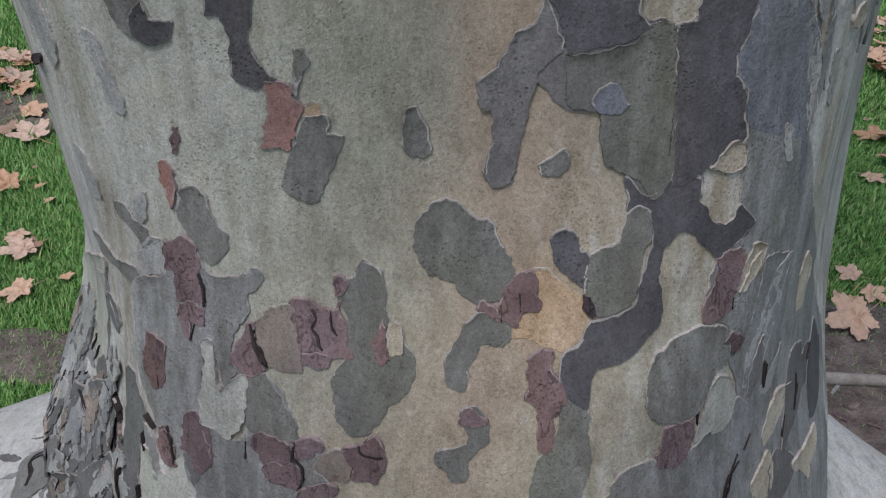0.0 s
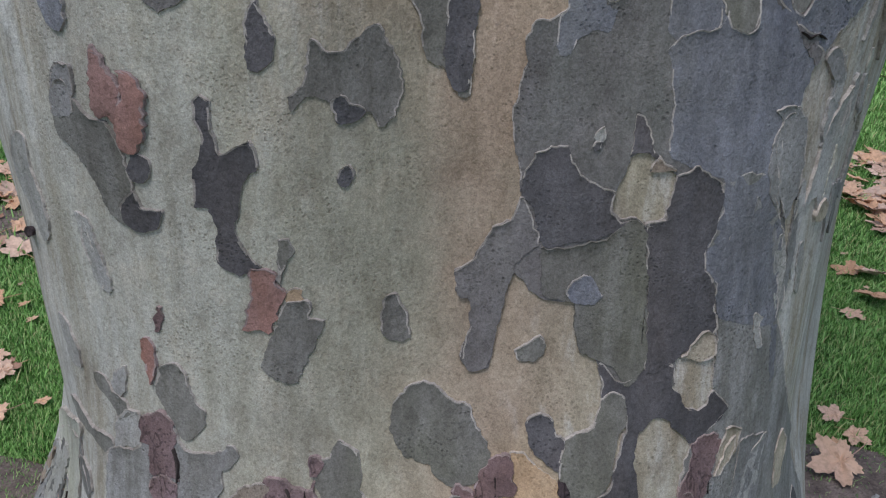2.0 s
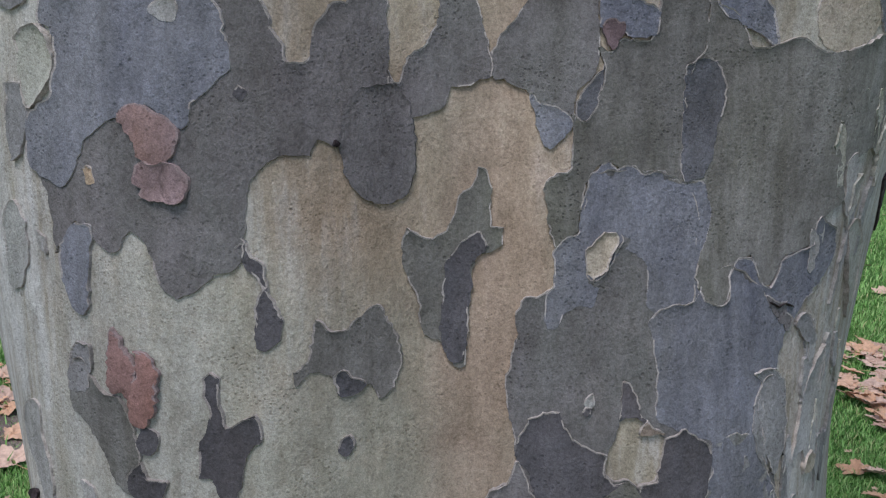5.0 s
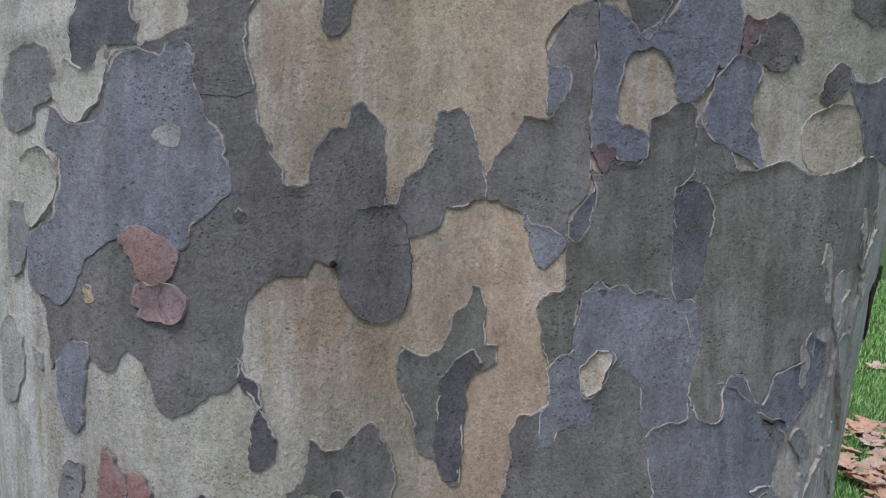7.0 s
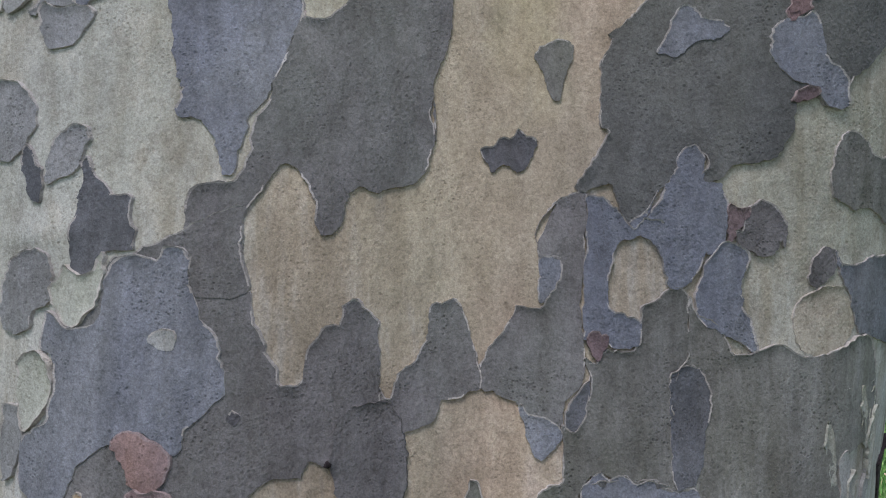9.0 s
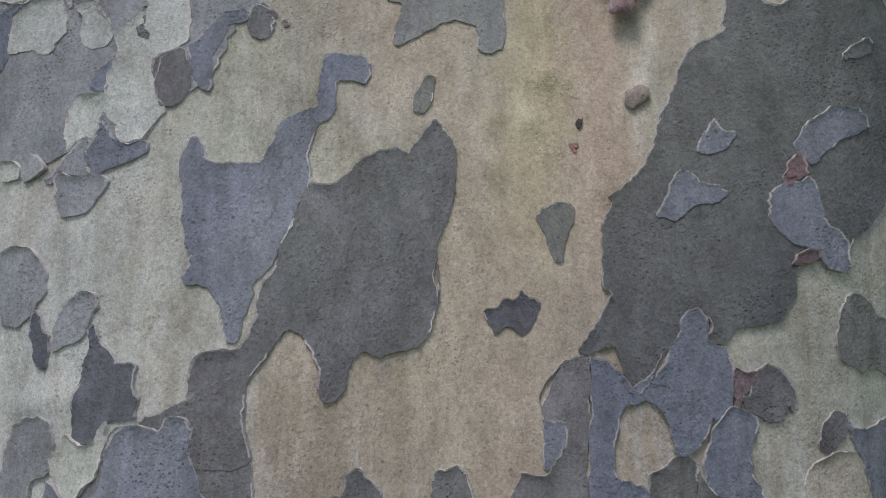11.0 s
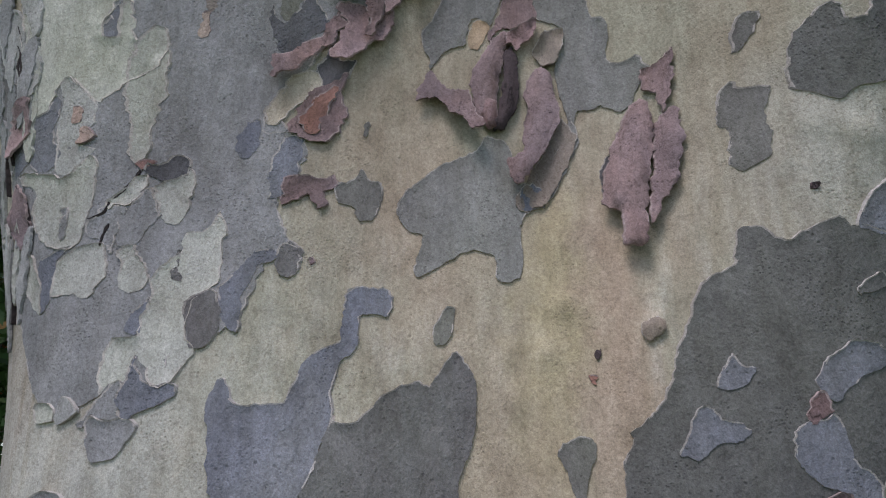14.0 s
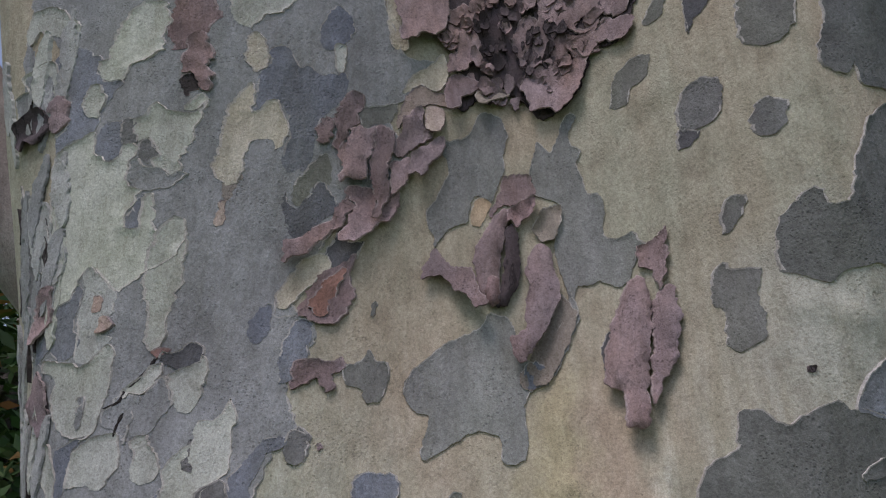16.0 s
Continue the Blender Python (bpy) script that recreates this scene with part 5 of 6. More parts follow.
crack(5, [(-485,458),(-638,235),(-612,229),(-599,220)])
crack(5, [(-427,565),(-414,554),(-398,549)])
crack(4, [(-223,675),(-218,656),(-215,634)])
crack(4, [(-186,867),(-181,851),(-180,833)])
crack(4, [(-138,825),(-133,802),(-125,786)])
plate("C", 1.6, [(295,834),(304,853),(314,868),(321,872),(322,853),(310,838),(303,831)])
plate("W", 1.6, [(248,685),(251,697),(260,718),(266,741),(277,747),(293,737),(303,708),(302,688),(286,676),(266,685),(255,682)])
plate("C", 1.7, [(386,667),(428,647),(421,633),(402,622),(384,612),(365,606),(358,623),(368,645),(376,659)])
plate("C", 1.6, [(338,573),(354,588),(371,598),(382,575),(387,548),(381,529),(362,534),(345,549)])
plate("C", 1.7, [(441,515),(438,530),(470,527),(492,527),(525,525),(524,487),(499,480),(487,467),(468,494)])
plate("C", 1.7, [(423,750),(419,778),(420,807),(432,819),(461,793),(454,759),(446,740)])
plate("S", 1.5, [(317,714),(309,759),(320,794),(328,831),(332,862),(377,845),(383,805),(373,767),(353,750),(346,725),(332,716)])
crack(4, [(355,720),(355,706),(352,691)])
crack(4, [(312,633),(298,608),(292,587)])
crack(4, [(449,634),(444,621),(441,602)])
plate("U", 2.5, [(-210,2462),(-201,2486),(-192,2483),(-190,2461),(-194,2448),(-202,2441),(-209,2444),(-207,2453)], curl=0.005)
plate("U", 2, [(-193,2483),(-183,2512),(-175,2531),(-157,2531),(-157,2508),(-164,2497),(-163,2484),(-174,2470),(-180,2449),(-187,2435),(-192,2443),(-189,2466)], curl=0.004)
plate("G", 1.5, [(-162,2508),(-151,2512),(-133,2518),(-117,2525),(-114,2512),(-126,2491),(-145,2485),(-159,2476),(-165,2494)])
plate("U", 3, [(-173,2470),(-164,2478),(-152,2474),(-145,2480),(-142,2467),(-145,2444),(-150,2421),(-150,2403),(-147,2391),(-157,2385),(-173,2387),(-179,2381),(-182,2411),(-185,2430),(-177,2447)], curl=0.004, tip=0.007)
plate("U", 3.5, [(-143,2479),(-130,2483),(-119,2474),(-115,2456),(-120,2433),(-125,2415),(-124,2397),(-121,2380),(-129,2340),(-132,2331),(-141,2330),(-138,2356),(-143,2377),(-147,2403),(-149,2420),(-144,2443)], curl=0.005, tip=0.009)
plate("U", 2.5, [(-177,2376),(-168,2384),(-152,2381),(-145,2372),(-140,2354),(-124,2379),(-116,2384),(-113,2363),(-117,2345),(-128,2331),(-138,2321),(-145,2308),(-155,2294),(-170,2290),(-177,2293),(-175,2308),(-170,2326),(-166,2352),(-176,2362)], curl=0.003, tip=0.012)
plate("U", 2.5, [(-108,2470),(-103,2498),(-87,2514),(-72,2520),(-70,2492),(-56,2479),(-66,2464),(-85,2454),(-98,2442),(-107,2434),(-115,2433),(-119,2450)], curl=0.005)
plate("U", 3.5, [(-93,2436),(-78,2449),(-54,2466),(-38,2472),(-34,2453),(-44,2439),(-53,2425),(-65,2406),(-73,2397),(-82,2404),(-92,2398),(-94,2414)], curl=0.003, tip=0.009)
plate("U", 3, [(-126,2421),(-114,2429),(-97,2437),(-95,2411),(-101,2393),(-111,2378),(-119,2367),(-123,2382),(-124,2399)], tip=0.007)
plate("M", 4, [(-68,2519),(-53,2524),(-38,2517),(-34,2498),(-40,2478),(-53,2475),(-66,2482)], tip=0.006)
plate("M", 1.5, [(-114,2507),(-101,2537),(-78,2560),(-49,2548),(-29,2545),(-30,2525),(-55,2528),(-73,2524),(-88,2515),(-103,2501),(-115,2481),(-118,2492)])
plate("C", 1.4, [(-105,2542),(-96,2567),(-77,2585),(-63,2592),(-38,2622),(-28,2596),(-34,2565),(-49,2551),(-78,2558)])
plate("U", 3, [(-229,2281),(-229,2287),(-221,2292),(-209,2306),(-202,2316),(-191,2322),(-186,2340),(-183,2357),(-174,2363),(-168,2351),(-174,2337),(-179,2322),(-185,2310),(-193,2301),(-200,2287),(-205,2274),(-213,2269),(-220,2263),(-225,2254),(-228,2266)], curl=0.004, tip=0.01)
plate("Q", 1.5, [(-240,2364),(-235,2344),(-230,2340),(-224,2347),(-215,2372),(-210,2384),(-203,2383),(-199,2371),(-190,2356),(-191,2343),(-201,2331),(-211,2316),(-221,2300),(-229,2296),(-234,2306),(-240,2322),(-242,2347)])
plate("G", 1.3, [(-224,2397),(-208,2425),(-199,2429),(-196,2402),(-199,2380),(-207,2384),(-214,2377),(-223,2350),(-230,2343),(-234,2352),(-231,2378)])
# dark sheet painted in for the shade of a hollow below the flakes
plate("D", 1, [(-184,2323),(-180,2306),(-178,2296),(-187,2268),(-203,2257),(-197,2287),(-189,2309)])
plate("H", 1, [(-58,2449),(-38,2439),(-35,2416),(-44,2397),(-60,2370),(-75,2352),(-73,2330),(-62,2313),(-61,2300),(-40,2322),(-14,2332),(0,2334),(3,2361),(12,2374),(25,2376),(47,2367),(57,2384),(66,2403),(77,2417),(75,2441),(82,2466),(89,2481),(73,2511),(31,2519),(7,2478),(-26,2467),(-47,2462)])
plate("H", 1.1, [(150,2463),(163,2456),(174,2443),(191,2462),(205,2489),(223,2504),(232,2492),(214,2467),(219,2447),(236,2434),(224,2418),(231,2393),(238,2365),(256,2361),(262,2337),(255,2299),(272,2286),(291,2291),(299,2277),(307,2265),(293,2250),(277,2221),(261,2217),(238,2231),(228,2228),(198,2224),(186,2200),(178,2225),(171,2252),(165,2287),(181,2331),(179,2358),(141,2372),(130,2382),(127,2411),(141,2439)])
plate("Y", 0.2, [(4,2338),(12,2367),(25,2374),(45,2367),(37,2347),(24,2329),(11,2329)])
plate("U", 1.5, [(73,2407),(90,2410),(114,2410),(132,2406),(139,2376),(117,2364),(87,2358),(70,2363),(46,2342),(41,2347),(59,2375)])
plate("U", 2.5, [(48,2337),(71,2354),(82,2348),(75,2323),(68,2296),(61,2270),(55,2244),(44,2219),(34,2211),(24,2220),(14,2245),(13,2263),(7,2271),(15,2293),(32,2319)], bulge=0.01)
plate("K", 3, [(72,2317),(86,2326),(96,2312),(97,2285),(97,2259),(91,2234),(79,2217),(69,2205),(54,2201),(39,2210),(37,2223),(55,2227),(64,2252),(70,2286)], bulge=0.012)
plate("V", 3.5, [(81,2352),(111,2362),(135,2372),(136,2356),(126,2338),(108,2330),(96,2319),(85,2332),(75,2327)], curl=0.008)
plate("V", 4, [(31,2243),(42,2250),(56,2241),(61,2225),(54,2209),(43,2203),(33,2216)], bulge=0.014)
plate("U", 2.5, [(-61,2295),(-46,2282),(-26,2265),(4,2262),(12,2253),(19,2229),(35,2210),(43,2202),(19,2194),(12,2204),(4,2217),(-21,2226),(-31,2238),(-41,2248),(-60,2249),(-78,2245),(-78,2261),(-70,2278)], tip=0.014)
plate("T", 2.5, [(134,2306),(124,2316),(137,2333),(149,2346),(177,2352),(187,2342),(179,2320),(166,2299),(144,2296)], curl=0.008)
plate("U", 3, [(109,2267),(127,2292),(143,2295),(157,2281),(159,2254),(166,2228),(161,2204),(146,2180),(134,2161),(124,2154),(113,2138),(98,2121),(88,2118),(78,2136),(73,2152),(86,2159),(101,2163),(97,2183),(104,2208),(111,2232),(102,2250)], bulge=0.007, tip=0.009)
plate("T", 1.5, [(167,2217),(184,2199),(193,2190),(185,2170),(172,2147),(154,2121),(138,2103),(128,2092),(114,2093),(99,2086),(86,2094),(85,2109),(97,2120),(124,2155),(142,2178),(160,2201)], curl=0.002)
plate("U", 2.5, [(275,2219),(286,2226),(294,2218),(294,2189),(290,2158),(279,2122),(269,2093),(261,2066),(257,2038),(251,2025),(238,2025),(228,2031),(231,2055),(234,2069),(228,2073),(218,2078),(212,2090),(215,2112),(221,2131),(231,2145),(238,2160),(250,2183),(260,2198)], bulge=0.016, tip=0.008)
plate("U", 2.5, [(294,2175),(304,2195),(313,2203),(320,2200),(320,2180),(319,2158),(312,2130),(304,2110),(294,2090),(283,2078),(274,2065),(265,2052),(266,2073),(277,2108),(287,2137)], bulge=0.014, tip=0.006)
plate("U", 3, [(293,2265),(303,2265),(314,2272),(321,2282),(323,2270),(318,2245),(313,2215),(306,2198),(304,2211),(304,2228),(292,2236),(291,2249)], curl=0.008)
plate("B", 1.6, [(-293,1909),(-289,1895),(-281,1883),(-272,1877),(-264,1881),(-256,1878),(-255,1868),(-263,1860),(-272,1855),(-280,1851),(-285,1844),(-293,1846),(-298,1857),(-300,1869),(-296,1886),(-295,1901)])
plate("S", 1.5, [(-322,1840),(-317,1849),(-303,1844),(-293,1845),(-285,1843),(-278,1838),(-281,1828),(-287,1817),(-290,1809),(-296,1803),(-305,1802),(-313,1808),(-318,1823)])
plate("S", 1.2, [(-331,1841),(-326,1849),(-319,1864),(-308,1881),(-299,1884),(-300,1869),(-298,1857),(-293,1846),(-303,1844),(-317,1849),(-324,1838)])
plate("W", 1.4, [(-378,1858),(-372,1866),(-360,1865),(-353,1858),(-354,1846),(-369,1843)])
plate("P", 1.6, [(-348,1842),(-348,1860),(-344,1869),(-336,1865),(-329,1856),(-335,1847)], curl=0.003)
plate("S", 1.2, [(-357,1774),(-343,1776),(-331,1773),(-322,1761),(-314,1747),(-314,1728),(-319,1715),(-325,1704),(-333,1696),(-344,1696),(-356,1702),(-366,1763)])
plate("Q", 1.4, [(-323,1701),(-319,1711),(-312,1701),(-305,1685),(-302,1670),(-304,1654),(-311,1657),(-318,1675)])
plate("S", 1.5, [(-302,1678),(-299,1696),(-295,1714),(-287,1725),(-278,1727),(-269,1724),(-267,1714),(-272,1701),(-273,1690),(-276,1683),(-286,1678),(-297,1671)])
plate("Q", 1.4, [(-271,1693),(-268,1698),(-263,1690),(-260,1679),(-251,1668),(-245,1660),(-235,1663),(-230,1657),(-230,1642),(-225,1626),(-224,1610),(-233,1607),(-240,1609),(-246,1608),(-249,1600),(-252,1590),(-262,1587),(-270,1593),(-272,1611),(-270,1632),(-273,1658),(-270,1671)])
plate("W", 2.4, [(-283,1580),(-273,1596),(-262,1586),(-252,1589),(-248,1601),(-244,1608),(-242,1590),(-243,1575),(-246,1560),(-252,1550),(-263,1539),(-271,1544),(-281,1559),(-284,1575)])
plate("S", 1.8, [(-328,1596),(-317,1609),(-298,1611),(-290,1601),(-284,1580),(-282,1567),(-289,1559),(-297,1557),(-301,1549),(-303,1538),(-318,1532),(-331,1537),(-335,1558)])
plate("W", 2.4, [(-310,1502),(-302,1515),(-291,1518),(-282,1508),(-276,1488),(-277,1473),(-284,1460),(-294,1446),(-301,1446),(-307,1465)])
plate("S", 2.0, [(-326,1464),(-314,1469),(-305,1463),(-302,1445),(-305,1425),(-314,1403),(-326,1395),(-329,1426)])
plate("W", 1.5, [(-456,2667),(-453,2680),(-432,2678),(-421,2667),(-414,2649),(-404,2635),(-408,2617),(-413,2612),(-425,2621),(-437,2631),(-446,2643),(-453,2630),(-460,2625),(-462,2646)])
plate("B", 1.5, [(-428,2583),(-424,2593),(-413,2596),(-402,2592),(-391,2581),(-381,2567),(-385,2551),(-379,2532),(-371,2528),(-364,2530),(-362,2524),(-369,2516),(-375,2498),(-380,2476),(-389,2448),(-397,2447),(-411,2443),(-423,2430),(-427,2458),(-418,2463),(-411,2478),(-411,2501),(-413,2518),(-418,2526),(-420,2550),(-426,2572)])
plate("W", 1.5, [(-465,2575),(-449,2579),(-436,2582),(-427,2580),(-422,2561),(-419,2541),(-418,2521),(-428,2522),(-436,2525),(-442,2537),(-456,2545),(-464,2560)])
plate("W", 2.2, [(-395,2513),(-390,2526),(-381,2524),(-377,2512),(-375,2498),(-380,2481),(-383,2471),(-390,2477),(-396,2490)])
plate("W", 1.9, [(-359,2647),(-350,2661),(-335,2661),(-332,2636),(-333,2607),(-333,2582),(-340,2572),(-348,2560),(-357,2554),(-360,2541),(-364,2530),(-371,2528),(-380,2533),(-384,2548),(-384,2563),(-377,2565),(-375,2581),(-370,2604),(-367,2623)])
plate("U", 1.5, [(-332,2616),(-330,2646),(-327,2682),(-301,2687),(-296,2642),(-302,2626),(-309,2610),(-317,2594),(-321,2579),(-330,2576)])
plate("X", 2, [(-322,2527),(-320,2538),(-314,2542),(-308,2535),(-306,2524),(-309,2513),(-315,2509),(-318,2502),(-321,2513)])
plate("U", 2.2, [(-320,2569),(-315,2599),(-307,2610),(-301,2596),(-298,2573),(-300,2553),(-296,2540),(-297,2521),(-303,2511),(-307,2524),(-309,2538),(-314,2543),(-320,2541)], curl=0.006)
plate("W", 1.7, [(-319,2486),(-313,2496),(-305,2510),(-302,2499),(-307,2487),(-313,2479),(-318,2481)])
plate("W", 1.5, [(-354,2463),(-345,2472),(-341,2485),(-337,2492),(-331,2481),(-319,2477),(-309,2480),(-302,2497),(-305,2470),(-310,2451),(-310,2436),(-316,2423),(-317,2412),(-320,2399),(-319,2386),(-326,2376),(-328,2386),(-337,2393),(-342,2402),(-336,2410),(-338,2423),(-341,2434),(-347,2432),(-351,2427),(-353,2441)])
plate("K", 2.2, [(-476,2497),(-464,2504),(-452,2511),(-438,2508),(-431,2486),(-432,2465),(-444,2454),(-456,2463),(-467,2451),(-477,2463),(-478,2480)], curl=0.008)
plate("U", 2.4, [(-431,2514),(-422,2522),(-415,2519),(-411,2501),(-412,2478),(-418,2466),(-427,2464),(-431,2486)], bulge=0.008)
plate("S", 1.8, [(-478,2545),(-460,2548),(-442,2535),(-435,2520),(-445,2511),(-460,2510),(-475,2511)])
plate("W", 1.4, [(-288,2685),(-288,2654),(-285,2635),(-276,2629),(-271,2623),(-271,2633),(-262,2645),(-260,2656),(-247,2659),(-243,2663),(-237,2676),(-231,2699)])
plate("C", 1.4, [(-275,2607),(-269,2620),(-263,2618),(-259,2600),(-255,2581),(-256,2564),(-261,2556),(-268,2550),(-272,2560),(-276,2572),(-274,2589)])
plate("C", 1.4, [(-292,2436),(-291,2468),(-286,2495),(-278,2515),(-269,2531),(-267,2508),(-269,2485),(-262,2490),(-255,2503),(-246,2508),(-244,2488),(-237,2467),(-239,2448),(-245,2433),(-250,2429),(-251,2444),(-257,2446),(-267,2439),(-273,2429),(-274,2413),(-277,2389),(-279,2373),(-288,2368),(-294,2376),(-298,2395),(-296,2414)])
plate("B", 1.3, [(-256,2589),(-251,2600),(-241,2603),(-235,2592),(-231,2577),(-227,2564),(-217,2570),(-212,2559),(-204,2556),(-195,2564),(-188,2559),(-181,2565),(-176,2547),(-176,2532),(-186,2514),(-195,2501),(-207,2480),(-212,2448),(-216,2416),(-221,2395),(-229,2401),(-237,2393),(-244,2408),(-243,2427),(-237,2453),(-240,2484),(-246,2508),(-255,2501),(-265,2487),(-268,2489),(-266,2517),(-265,2546),(-257,2560),(-254,2577)])
plate("R", 1.4, [(-228,1252),(-224,1242),(-218,1233),(-211,1225),(-209,1210),(-211,1191),(-215,1187),(-220,1193),(-227,1191),(-233,1194),(-233,1213),(-230,1234)], bulge=0.006)
plate("R", 1.4, [(-211,1232),(-203,1229),(-196,1222),(-192,1211),(-194,1190),(-198,1169),(-203,1162),(-211,1163),(-213,1175),(-214,1188),(-210,1205),(-210,1220)], bulge=0.008)
plate("J", 2.4, [(-225,1438),(-222,1445),(-212,1451),(-203,1448),(-194,1443),(-186,1436),(-182,1429),(-182,1415),(-185,1406),(-190,1399),(-196,1398),(-203,1401),(-209,1406),(-212,1417),(-218,1429)], bulge=0.003)
plate("U", 2.6, [(-209,1397),(-203,1399),(-195,1398),(-186,1399),(-177,1395),(-172,1385),(-174,1374),(-179,1363),(-187,1363),(-196,1366),(-204,1371),(-207,1380),(-210,1390)], curl=0.004)
crack(3, [(348,1269),(359,1263),(368,1266),(379,1261)])


# ---- rough old bark: small broken scales ----
rng = random.Random(11)


def scale(kind, level, u, v, ru, rv, curl, name="bark_scale", tilt=0.0, thick=0.0014, rag=2.0):
    n = rng.randint(6, 9)
    pts = []
    for a in range(n):
        f = 2 * math.pi * a / n
        k = rng.uniform(0.65, 1.2)
        x, y = ru * k * math.cos(f), rv * k * math.sin(f)
        pts.append((u + x * math.cos(tilt) - y * math.sin(tilt), v + x * math.sin(tilt) + y * math.cos(tilt)))
    return plate(kind, level, pts, curl=curl, name=name, fine=0.8, rag=rag, thick=thick, lipped=False)


# the dark burl under the fork
for a in range(95):
    f, k = rng.uniform(0, 2 * math.pi), math.sqrt(rng.random())
    u, v = 118 + 150 * k * math.cos(f) * (1 if math.cos(f) < 0 else 1.1), 2650 + 118 * k * math.sin(f)
    if u < 40 and v < 2570:
        continue
    r = rng.uniform(6, 15) * (0.7 + 0.5 * k)
    scale("K" if k < 0.62 and rng.random() < 0.85 else "U", 2 + 5 * (1 - k) + rng.uniform(0, 3), u, v, r, r * rng.uniform(0.8, 1.5), rng.uniform(0.004, 0.010))
# furrowed bark over the root: long overlapping ridges, with narrow gaps of painted shade and pale strips
for a in range(64):
    f = rng.random()
    v = rng.uniform(330, 660)
    u = -320 - 180 * f * (1.0 + (640 - v) / 500)
    scale(rng.choice("PPTHSSPNM"), 1.0 + rng.uniform(0, 2.0), u, v, rng.uniform(8, 17), rng.uniform(28, 75), rng.choice((0, 0.002, 0.004)), tilt=rng.uniform(-0.5, -0.15), rag=4.5)
for a in range(26):
    f = rng.random()
    v = rng.uniform(350, 650)
    u = -320 - 175 * f * (1.0 + (640 - v) / 500)
    l = rng.uniform(12, 34)
    crack(3.6, [(u + 0.4 * k * l + rng.uniform(-2, 2), v + k * l) for k in (-1, -0.5, 0.0, 0.5, 1)])
for a in range(40):
    v = rng.uniform(180, 430)
    u = rng.uniform(-690, -470)
    scale(rng.choice("NHSSP"), 0.8 + rng.uniform(0, 0.8), u, v, rng.uniform(2, 6), rng.uniform(10, 30), 0.0, tilt=rng.uniform(-0.9, -0.4), thick=0.0004)
# streaks of the fluted side
for a in range(24):
    v = rng.uniform(470, 1120)
    f = rng.random()
    u = 300 + 90 * f + (1120 - v) * 0.12 + 60 * f * (1120 - v) / 600
    scale(rng.choice("SSSPBNP"), 0.6 + rng.uniform(0, 1.2), u, v, rng.uniform(4, 9), rng.uniform(20, 60), 0.0, tilt=rng.uniform(0.0, 0.25), thick=0.0004)
for a in range(34):
    v = rng.uniform(1080, 1480)
    u = rng.uniform(395, 500)
    scale(rng.choice("SPPPW"), 0.9 + rng.uniform(0, 1.5), u, v, rng.uniform(4, 9), rng.uniform(18, 45), 0.0, tilt=rng.uniform(-0.2, 0.2), thick=0.0004)
# weathered edge beside the fork: long ridges
for a in range(34):
    v = rng.uniform(1960, 2620)
    u = rng.uniform(-500, -412)
    scale(rng.choice("SPPWPS"), 1.3 + rng.uniform(0, 1.5), u, v, rng.uniform(4, 10), rng.uniform(35, 85), rng.choice((0, 0, 0.002)), tilt=rng.uniform(-0.15, 0.15))
for a in range(6):
    u, v, l = rng.uniform(-480, -415), rng.uniform(1960, 2560), rng.uniform(15, 45)
    crack(3.5, [(u + rng.uniform(-4, 4), v + k * l) for k in (-1, -0.4, 0.3, 1)])

# a lower limb that leaves the far side of the fork
LIMB = bark("limb_bark", (0.25, 0.20, 0.18), (0.31, 0.28, 0.26), (0.12, 0.1, 0.09), relief=1.3)


def tube(name, path, radii, material, parent=None, sides=18, wobble=0.0, seed=0.0):
    pts = [Vector(p) for p in path]
    verts, faces = [], []
    side = Vector((0.3, 1, 0.1)).normalized()
    for n, p in enumerate(pts):
        along = (pts[min(n + 1, len(pts) - 1)] - pts[max(n - 1, 0)]).normalized()
        a = along.cross(side).normalized()
        b = along.cross(a)
        for k in range(sides):
            f = 2 * math.pi * k / sides
            r = radii[n] * (1 + wobble * noise.noise((p.x * 9 + math.cos(f), p.y * 9 + math.sin(f), p.z * 9 + seed)))
            verts.append(p + r * (math.cos(f) * a + math.sin(f) * b))
    for n in range(len(pts) - 1):
        for k in range(sides):
            k2 = (k + 1) % sides
            faces.append([n * sides + k, (n + 1) * sides + k, (n + 1) * sides + k2, n * sides + k2])
    faces += [list(range(sides)), list(range(len(verts) - sides, len(verts)))[::-1]]
    return mesh_object(name, verts, faces, [material], parent)


def bend(a, b, c, n):
    a, b, c = Vector(a), Vector(b), Vector(c)
    return [(1 - s) ** 2 * a + 2 * s * (1 - s) * b + s * s * c for s in (k / (n - 1) for k in range(n))]


limb = tube("limb", bend((-0.50, -0.05, 1.95), (-0.74, -0.28, 2.3), (-1.25, -0.5, 3.1), 16), [0.13 - 0.003 * k for k in range(16)], LIMB, tree, 26, 0.12)
limb["label"] = "brown-grey lower limb of the tree"
for path in (((-0.28, 0.05, 3.1), (-0.6, 0.15, 4.2), (-1.3, 0.5, 6.2)), ((0.28, 0.1, 3.1), (0.5, 0.3, 4.4), (0.9, 0.9, 6.6))):
    tube("limb", bend(*path, 14), [0.32 - 0.016 * k for k in range(14)], CREAM, tree, 28, 0.1, path[0][0])["label"] = "cream upper limb of the fork"

# ---- the ground ----


